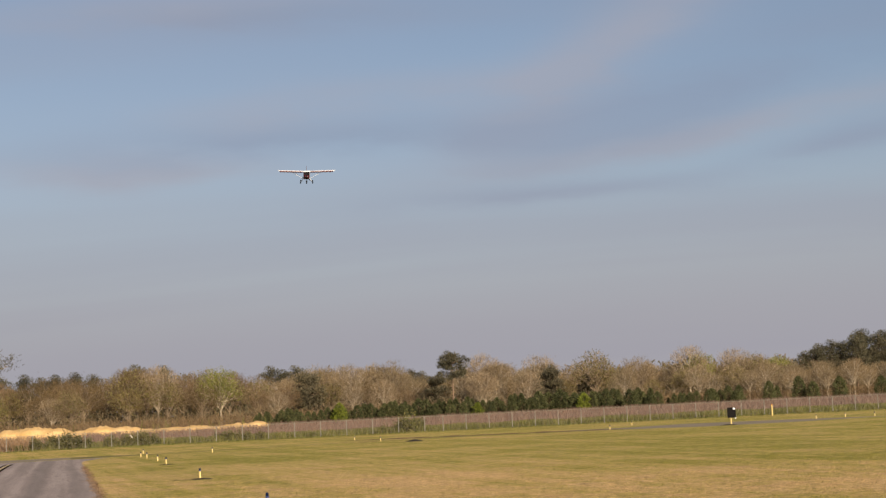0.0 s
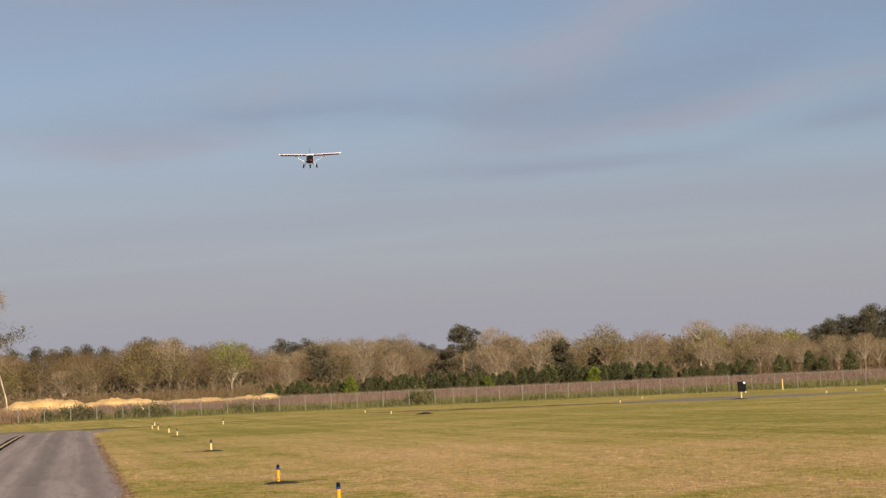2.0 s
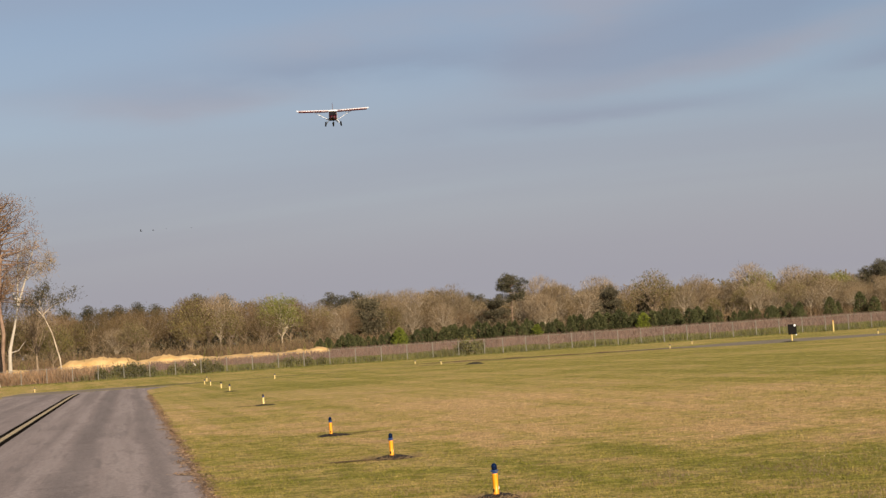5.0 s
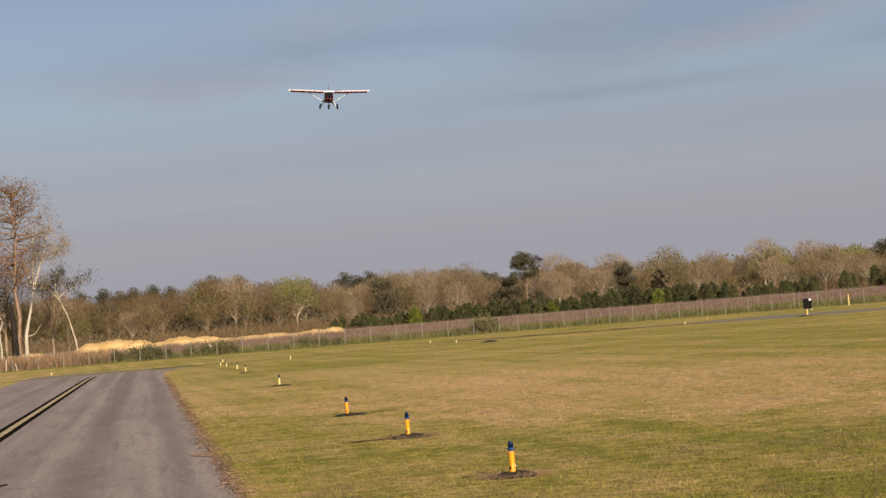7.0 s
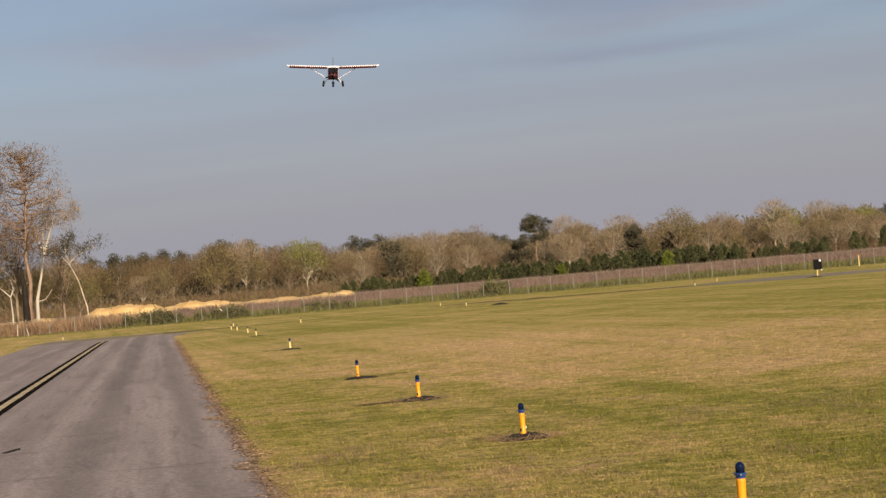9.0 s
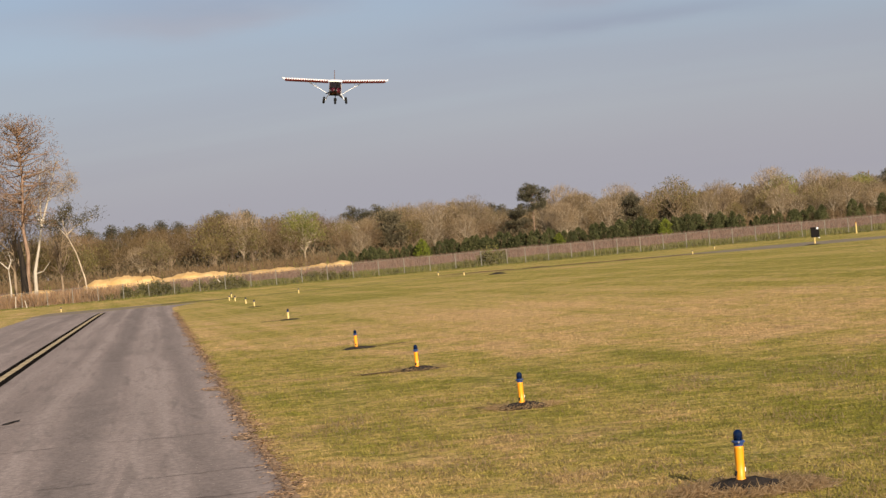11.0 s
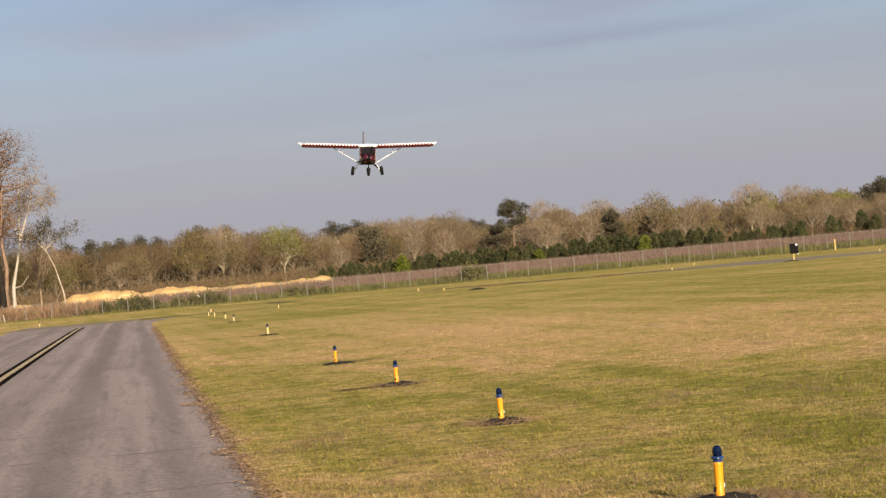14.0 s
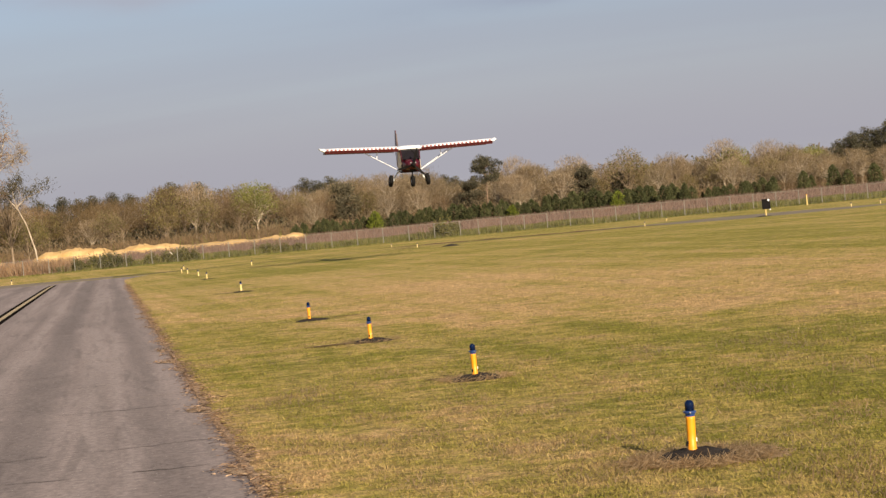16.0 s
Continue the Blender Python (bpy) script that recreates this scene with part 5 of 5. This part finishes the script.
# ---- light aircraft, nose towards -y, span along x, wing root at its origin ----
def aircraft():
    ac = thing("light_aircraft", "high-wing two-seat light aircraft with red cowling and large tyres", "aircraft")

    def airfoil(x, z, chord, y0, thick, twist=0.0):
        pts = []
        for t in np.linspace(0, 1, 9):
            pts.append((t, 0.6 * thick * (2.6 * math.sqrt(t) * (1 - t) + 0.15 * t * (1 - t))))
        low = [(t, -0.36 * thick * (2.4 * math.sqrt(t) * (1 - t))) for t in np.linspace(1, 0, 9)[1:-1]]
        return [Vector((x, y0 + t * chord, z + h * chord + twist * t)) for t, h in pts + low]

    DI = 0.030
    for sgn in (-1, 1):
        xs = (0.58, 1.5, 2.6, 3.7, 4.28)
        wing = part("wing", loft([airfoil(sgn * x, 0.06 + DI * x, 1.42, -0.45, 0.145) for x in xs]), WHITE, ac, "white metal wing", True)
        # rounded upswept tip
        part("wing_tip", loft([airfoil(sgn * x, 0.06 + DI * x + up, c, -0.45 + back, th) for x, up, c, back, th in
                               ((4.28, 0, 1.42, 0, 0.145), (4.40, 0.03, 1.35, 0.05, 0.12), (4.50, 0.08, 1.15, 0.2, 0.09), (4.55, 0.12, 0.8, 0.45, 0.06))]), WHITE, wing, "white upswept wing tip", True)
        # red lower leading edge, and short red tabs along the top of the nose
        lead = []
        for x in xs:
            z = 0.06 + DI * x
            lead.append([Vector((sgn * x, -0.470, z + 0.018)), Vector((sgn * x, -0.415, z - 0.125)), Vector((sgn * x, 0.88, z - 0.095)), Vector((sgn * x, 0.88, z - 0.070)), Vector((sgn * x, -0.38, z - 0.05)), Vector((sgn * x, -0.440, z + 0.026))])
        part("leading_edge", loft(lead), WING_RED, wing, "red wing underside and lower nose")
        # flaperon hung below the trailing edge
        fl = [[Vector((sgn * x, 0.86, 0.06 + DI * x - 0.10)), Vector((sgn * x, 1.0, 0.06 + DI * x - 0.085)), Vector((sgn * x, 1.26, 0.06 + DI * x - 0.225)), Vector((sgn * x, 1.0, 0.06 + DI * x - 0.16))] for x in (0.62, 2.4, 4.25)]
        part("flaperon", loft(fl), MAROON, wing, "dark red drooped flaperon")
        for k in range(18):
            x = 0.70 + k * 0.203
            z = 0.06 + DI * x
            bm = box((0.10, 0.022, 0.085), (sgn * x, -0.408, z + 0.062), 0.006, Matrix.Rotation(-0.75, 4, "X"))
            part("vortex_tab", bm, TAB_RED, wing)
        # struts
        strut = part("strut", rod((sgn * 0.56, -0.12, -1.02), (sgn * 2.42, -0.02, 0.06), 0.030, n=10, flat=0.6), WHITE, ac, "white wing strut")
        part("rear_strut", rod((sgn * 0.56, 0.05, -1.02), (sgn * 2.35, 0.62, 0.04), 0.022, n=8, flat=0.6), WHITE, strut)
        part("jury_strut", rod((sgn * 1.66, -0.06, -0.40), (sgn * 1.62, 0.0, 0.02), 0.018, n=6), WHITE, strut)
        # main gear
        leg = part("gear_leg", rod((sgn * 0.47, 0.28, -1.02), (sgn * 0.67, 0.33, -1.24), 0.042, 0.038, n=8), WHITE, ac, "white bowed main gear leg")
        part("lower_leg", rod((sgn * 0.665, 0.33, -1.23), (sgn * 0.82, 0.36, -1.55), 0.038, 0.032, n=8), WHITE, leg)
        part("axle", rod((sgn * 0.80, 0.36, -1.545), (sgn * 0.96, 0.36, -1.555), 0.03, n=8), STEEL, leg)
        wheel = part("wheel", tyre(0.30, 0.10), RUBBER, ac, "fat black tundra tyre", True)
        wheel.matrix_basis = pose(sgn * 0.95, 0.36, -1.555, 0, -sgn * 7, 0)
        part("hub", lathe([(0.11, -0.08), (0.12, -0.06), (0.12, 0.06), (0.11, 0.08)], 14, m=Matrix.Rotation(math.pi / 2, 4, "Y")), STEEL, wheel)
        # cabin door and side window
        part("door", loft([[Vector((sgn * 0.51, -0.42, -0.92)), Vector((sgn * 0.525, -0.42, -0.92)), Vector((sgn * 0.51, -0.32, -0.10)), Vector((sgn * 0.495, -0.32, -0.10))],
                           [Vector((sgn * 0.51, 0.55, -0.92)), Vector((sgn * 0.525, 0.55, -0.92)), Vector((sgn * 0.51, 0.55, -0.10)), Vector((sgn * 0.495, 0.55, -0.10))]]), CREAM_BODY, ac, "cream cabin door")
        part("tailplane", loft([airfoil(sgn * x, -0.08, c, 4.05, 0.07) for x, c in ((0.04, 0.95), (0.9, 0.9), (1.25, 0.7))]), WHITE, ac, "white tailplane", True)
    part("centre_section", loft([airfoil(x, 0.07 + 0.02 * (1 - abs(x) / 0.58), 1.45, -0.47, 0.15) for x in (-0.585, -0.3, 0, 0.3, 0.585)]), WHITE, ac, "white wing centre section", True)

    def ring(y, w, z0, z1, p=3.0, n=20):
        pts = []
        for k in range(n):
            a = 2 * math.pi * k / n
            c, s = math.cos(a), math.sin(a)
            pts.append(Vector((w * math.copysign(abs(c) ** (2 / p), c), y, (z0 + z1) / 2 + (z1 - z0) / 2 * math.copysign(abs(s) ** (2 / p), s))))
        return pts

    # fuselage: cabin box tapering to the tail boom
    body = part("fuselage", loft([ring(-0.62, 0.465, -1.08, -0.42, 6), ring(-0.40, 0.48, -1.10, -0.34, 6), ring(-0.2, 0.49, -1.10, -0.02, 6), ring(0.75, 0.49, -1.08, 0.02, 6), ring(1.5, 0.46, -1.0, -0.05, 5), ring(3.0, 0.24, -0.66, -0.10, 4),
                                  ring(4.6, 0.08, -0.40, -0.06, 3)]), RED, ac, "dark red fuselage", True)
    part("belly_plate", box((1.04, 0.9, 0.05), (0, -0.12, -1.10), 0.015), BLACK, body, "dark flat belly edge")
    part("side_stripe", box((0.012, 0.5, 0.72), (-0.492, -0.28, -0.62), 0.003), CREAM_BODY, body, "cream side panel")
    cowl = part("cowling", loft([ring(-0.60, 0.455, -1.02, -0.41, 3.2), ring(-0.95, 0.42, -0.98, -0.43, 2.5), ring(-1.22, 0.35, -0.94, -0.48, 2.3), ring(-1.36, 0.24, -0.86, -0.58, 2.1)]), RED, ac, "glossy dark red engine cowling", True)
    for sgn in (-1, 1):
        part("air_intake", lathe([(0.095, 0), (0.10, 0.02), (0.085, 0.045)], 14, m=Matrix.Translation((sgn * 0.215, -1.255, -0.70)) @ Matrix.Rotation(math.pi / 2, 4, "X")), BLACK, cowl, "dark round air intake")
        part("landing_light", lathe([(0.045, 0), (0.05, 0.02), (0.03, 0.04)], 12, m=Matrix.Translation((sgn * 0.115, -1.33, -0.60)) @ Matrix.Rotation(math.pi / 2, 4, "X")), STEEL, cowl)
    part("chin_intake", box((0.30, 0.10, 0.12), (0, -1.10, -0.98), 0.03), BLACK, cowl, "dark chin air scoop")
    # windscreen from the cowl to the wing's leading edge
    part("windscreen", loft([[Vector((-0.44, -0.70, -0.44)), Vector((0.44, -0.70, -0.44)), Vector((0.44, -0.60, -0.44)), Vector((-0.44, -0.60, -0.44))],
                             [Vector((-0.47, -0.40, 0.02)), Vector((0.47, -0.40, 0.02)), Vector((0.47, -0.25, 0.02)), Vector((-0.47, -0.25, 0.02))]]), SCREEN, ac, "dark tinted windscreen")
    for sgn in (-1, 1):
        part("screen_post", rod((sgn * 0.455, -0.68, -0.46), (sgn * 0.485, -0.40, 0.03), 0.024, n=6), RED, ac)
        part("cabin_brace", rod((sgn * 0.44, -0.72, -0.45), (sgn * 0.08, -0.45, 0.0), 0.016, n=6), BLACK, ac)
    # nose gear
    part("nose_strut", rod((0, -0.86, -1.0), (0, -0.92, -1.56), 0.035, n=8), BLACK, ac, "black nose gear strut")
    nose = part("nose_wheel", tyre(0.27, 0.092), RUBBER, ac, "fat black nose tyre", True)
    nose.matrix_basis = pose(0, -0.92, -1.56)
    part("hub", lathe([(0.09, -0.075), (0.10, -0.06), (0.10, 0.06), (0.09, 0.075)], 12, m=Matrix.Rotation(math.pi / 2, 4, "Y")), STEEL, nose)
    for sgn in (-1, 1):
        part("fork", rod((sgn * 0.11, -0.92, -1.30), (sgn * 0.11, -0.92, -1.56), 0.018, n=6), BLACK, nose).matrix_basis = nose.matrix_basis.inverted()
    # fin and rudder
    fin = [[Vector((sx * w, y, z)) for sx, y in ((-1, y0), (1, y0), (1, y1), (-1, y1))] for z, w, y0, y1 in ((-0.40, 0.045, 3.9, 4.5), (0.3, 0.032, 4.2, 4.55), (0.74, 0.024, 4.32, 4.6))]
    part("fin", loft(fin), MAROON, ac, "tall dark red fin")
    rud = [[Vector((sx * w, y, z)) for sx, y in ((-1, y0), (1, y0), (1, y1), (-1, y1))] for z, w, y0, y1 in ((-0.45, 0.035, 4.52, 4.95), (0.3, 0.028, 4.57, 4.95), (0.90, 0.02, 4.62, 4.88))]
    part("rudder", loft(rud), RED, ac, "dark red rudder")
    for sgn in (-1, 1):
        part("tip_light", lathe([(0.01, -0.05), (0.025, -0.03), (0.025, 0.03), (0.01, 0.05)], 10, m=Matrix.Translation((sgn * 4.50, -0.24, 0.27)) @ Matrix.Rotation(math.pi / 2, 4, "X")), WHITE, ac, "white wing tip light")
    # propeller
    prop = part("propeller", lathe([(0.03, -0.16), (0.09, -0.08), (0.12, 0.0), (0.12, 0.06)], 16, m=Matrix.Rotation(-math.pi / 2, 4, "X")), BLACK, ac, "black three-blade propeller", True)
    for k in range(3):
        a = k * 2 * math.pi / 3
        secs = []
        for r, w, tw in ((0.08, 0.05, 0.9), (0.3, 0.075, 0.7), (0.6, 0.07, 0.45), (0.86, 0.03, 0.3)):
            c, s = math.cos(tw), math.sin(tw)
            secs.append([Matrix.Rotation(-a, 3, "Y") @ Vector((r, u * s - v * c, u * c + v * s)) for u, v in ((-w, -0.008), (w, -0.008), (w, 0.008), (-w, 0.008))])
        part("blade", loft(secs), BLACK, prop)
    return ac, prop


def tyre(R, w):
    bm = bmesh.new()
    prof = [(R * 0.45, -w * 0.8), (R * 0.75, -w), (R * 0.93, -w * 0.85), (R, -w * 0.4), (R, w * 0.4), (R * 0.93, w * 0.85), (R * 0.75, w), (R * 0.45, w * 0.8)]
    return lathe(prof, 24, bm, Matrix.Rotation(math.pi / 2, 4, "Y"))


MAROON = plain("deep_maroon_paint", (0.035, 0.005, 0.007), 0.5, vary=0.08, scale=3)
CREAM_BODY = plain("cream_paint", (0.66, 0.58, 0.42), 0.4, vary=0.08, scale=3)
plane, propeller = aircraft()


# ---- birds ----
def bird(lift, size):
    b = thing("small_bird", "small dark bird in fast flight", "bird", "passing flock")
    part("body", lathe([(0.004, -0.085), (0.022, -0.05), (0.026, 0.0), (0.016, 0.05), (0.010, 0.07), (0.018, 0.11)], 8, m=Matrix.Rotation(math.pi / 2, 4, "Y")), BLACK, b, smooth=True)
    for sgn in (-1, 1):
        w = [[Vector((-0.03 + d, sgn * y, z)) for d, z in ((-0.03 * k, lift * y), (0.04 * k, lift * y), (0.04 * k, lift * y + 0.006), (-0.03 * k, lift * y + 0.006))] for y, k in ((0.01, 1.0), (0.09, 0.9), (0.19, 0.25))]
        part("wing", loft(w), BLACK, b)
    b.scale = (size, size, size)
    return b


flock = [bird(*v) for v in ((0.9, 0.50), (-0.5, 0.40), (0.5, 0.20), (1.1, 0.16))]
insect = thing("flying_insect", "dark insect darting past", "insect")
part("body", lathe([(0.0008, -0.0045), (0.0022, -0.002), (0.0024, 0.001), (0.0010, 0.0045)], 8, m=Matrix.Rotation(math.pi / 2, 4, "Y")), RUBBER, insect, smooth=True)
for side in (-1, 1):
    part("wing", box((0.003, 0.0075, 0.0004), (0.0005, side * 0.0052, 0.0025), 0.0001, Matrix.Rotation(side * 0.7, 4, "X")), PANEL, insect)


# ---- what moves ----
FLIGHT = (
    (0, -6.58, 252.37, 41.26, 10.97, 1.75, 1.77),
    (0.5, -6.73, 246.45, 39.89, 10.87, 1.91, 1.86),
    (1, -6.89, 240.65, 38.46, 10.75, 1.72, 1.90),
    (1.5, -6.96, 234.92, 37.22, 10.66, -0.06, 1.69),
    (2, -7.17, 229.25, 36.14, 10.61, 0.04, 1.80),
    (2.5, -7.50, 223.65, 35.23, 10.59, 1.52, 2.15),
    (3, -7.78, 218.12, 34.30, 10.57, 2.22, 2.38),
    (3.5, -8.01, 212.64, 33.55, 10.60, 3.86, 2.73),
    (4, -8.23, 207.24, 32.70, 10.59, 2.77, 2.69),
    (4.5, -8.47, 201.88, 32.01, 10.61, 1.08, 2.57),
    (5, -8.75, 196.60, 31.04, 10.56, 0.19, 2.58),
    (5.2, -8.87, 194.49, 30.75, 10.57, 0.37, 2.66),
    (7.5, -9.63, 170.66, 27.02, 10.55, 5.01, 3.97),
    (8, -9.42, 165.57, 26.05, 10.47, 4.15, 3.87),
    (8.5, -9.28, 160.49, 25.05, 10.37, 3.29, 3.79),
    (9, -8.99, 155.46, 23.74, 10.18, 4.17, 3.90),
    (9.5, -8.71, 150.44, 22.22, 9.90, 4.56, 4.21),
    (9.7, -8.53, 148.43, 21.61, 9.78, 4.02, 4.21),
    (11.8, -6.80, 127.05, 14.87, 8.28, 7.49, 5.36),
    (12, -6.48, 124.96, 14.49, 8.23, 7.68, 5.40),
    (12.5, -5.67, 119.71, 13.16, 7.90, 7.61, 5.38),
    (13, -4.74, 114.38, 12.03, 7.53, 5.49, 5.09),
    (13.5, -3.81, 108.98, 10.94, 7.31, 5.80, 5.37),
    (14, -2.77, 103.50, 9.91, 6.96, 4.22, 5.39),
    (14.5, -1.75, 97.94, 8.69, 6.51, 2.88, 6.25),
    (15, -0.74, 92.27, 7.64, 6.05, 1.71, 6.58),
    (15.5, 0.20, 86.50, 6.52, 5.51, 0.95, 6.93),
    (16, 1.09, 80.61, 5.45, 5.05, 1.15, 7.29),
)
INSECT = (
    (0, -1.376, 2.600, 2.195),
    (15.3, -1.373, 2.600, 1.921),
    (15.4, -0.941, 2.600, 1.942),
    (15.5, -0.518, 2.600, 1.967),
    (15.6, -0.207, 2.600, 2.377),
    (15.8, 0.092, 2.600, 2.749),
    (16, 0.297, 2.600, 2.906),
)
FLOCK = (
    (0, 51.28, 64.00, 9.21),
    (2.8, 16.00, 64.00, 8.21),
    (3, 13.45, 64.00, 8.28),
    (3.3, 9.31, 64.00, 8.50),
    (3.5, 7.19, 64.00, 8.28),
    (4, 1.33, 64.00, 7.54),
    (4.3, -2.22, 64.00, 6.96),
    (4.6, -5.94, 64.00, 6.80),
    (4.8, -8.45, 64.00, 6.97),
    (5, -10.88, 64.00, 6.91),
    (16, -145.14, 64.00, 12.91),
)


def motions():
    walk(plane, [(t, pose(*r)) for t, *r in FLIGHT])
    hub = (0, -1.46, -0.70)
    walk(propeller, [(k / 10, Matrix.Translation(hub) @ Matrix.Rotation(radians(-75 - 72 * k), 4, "Y")) for k in range(161)])
    for b, (dx, dy, dz) in zip(flock, ((0, 0, 0), (0.36, 0.8, 0.09), (0.8, 1.5, 0.16), (1.7, 2.5, 0.2))):
        walk(b, [(t, pose(x + dx, y + dy, z + dz, 12 * math.sin(9 * t + 5 * dx), 0, 0)) for t, x, y, z in FLOCK])

    walk(insect, [(t, pose(x, y, z, 60, 0, 20)) for t, x, y, z in INSECT])


motions()
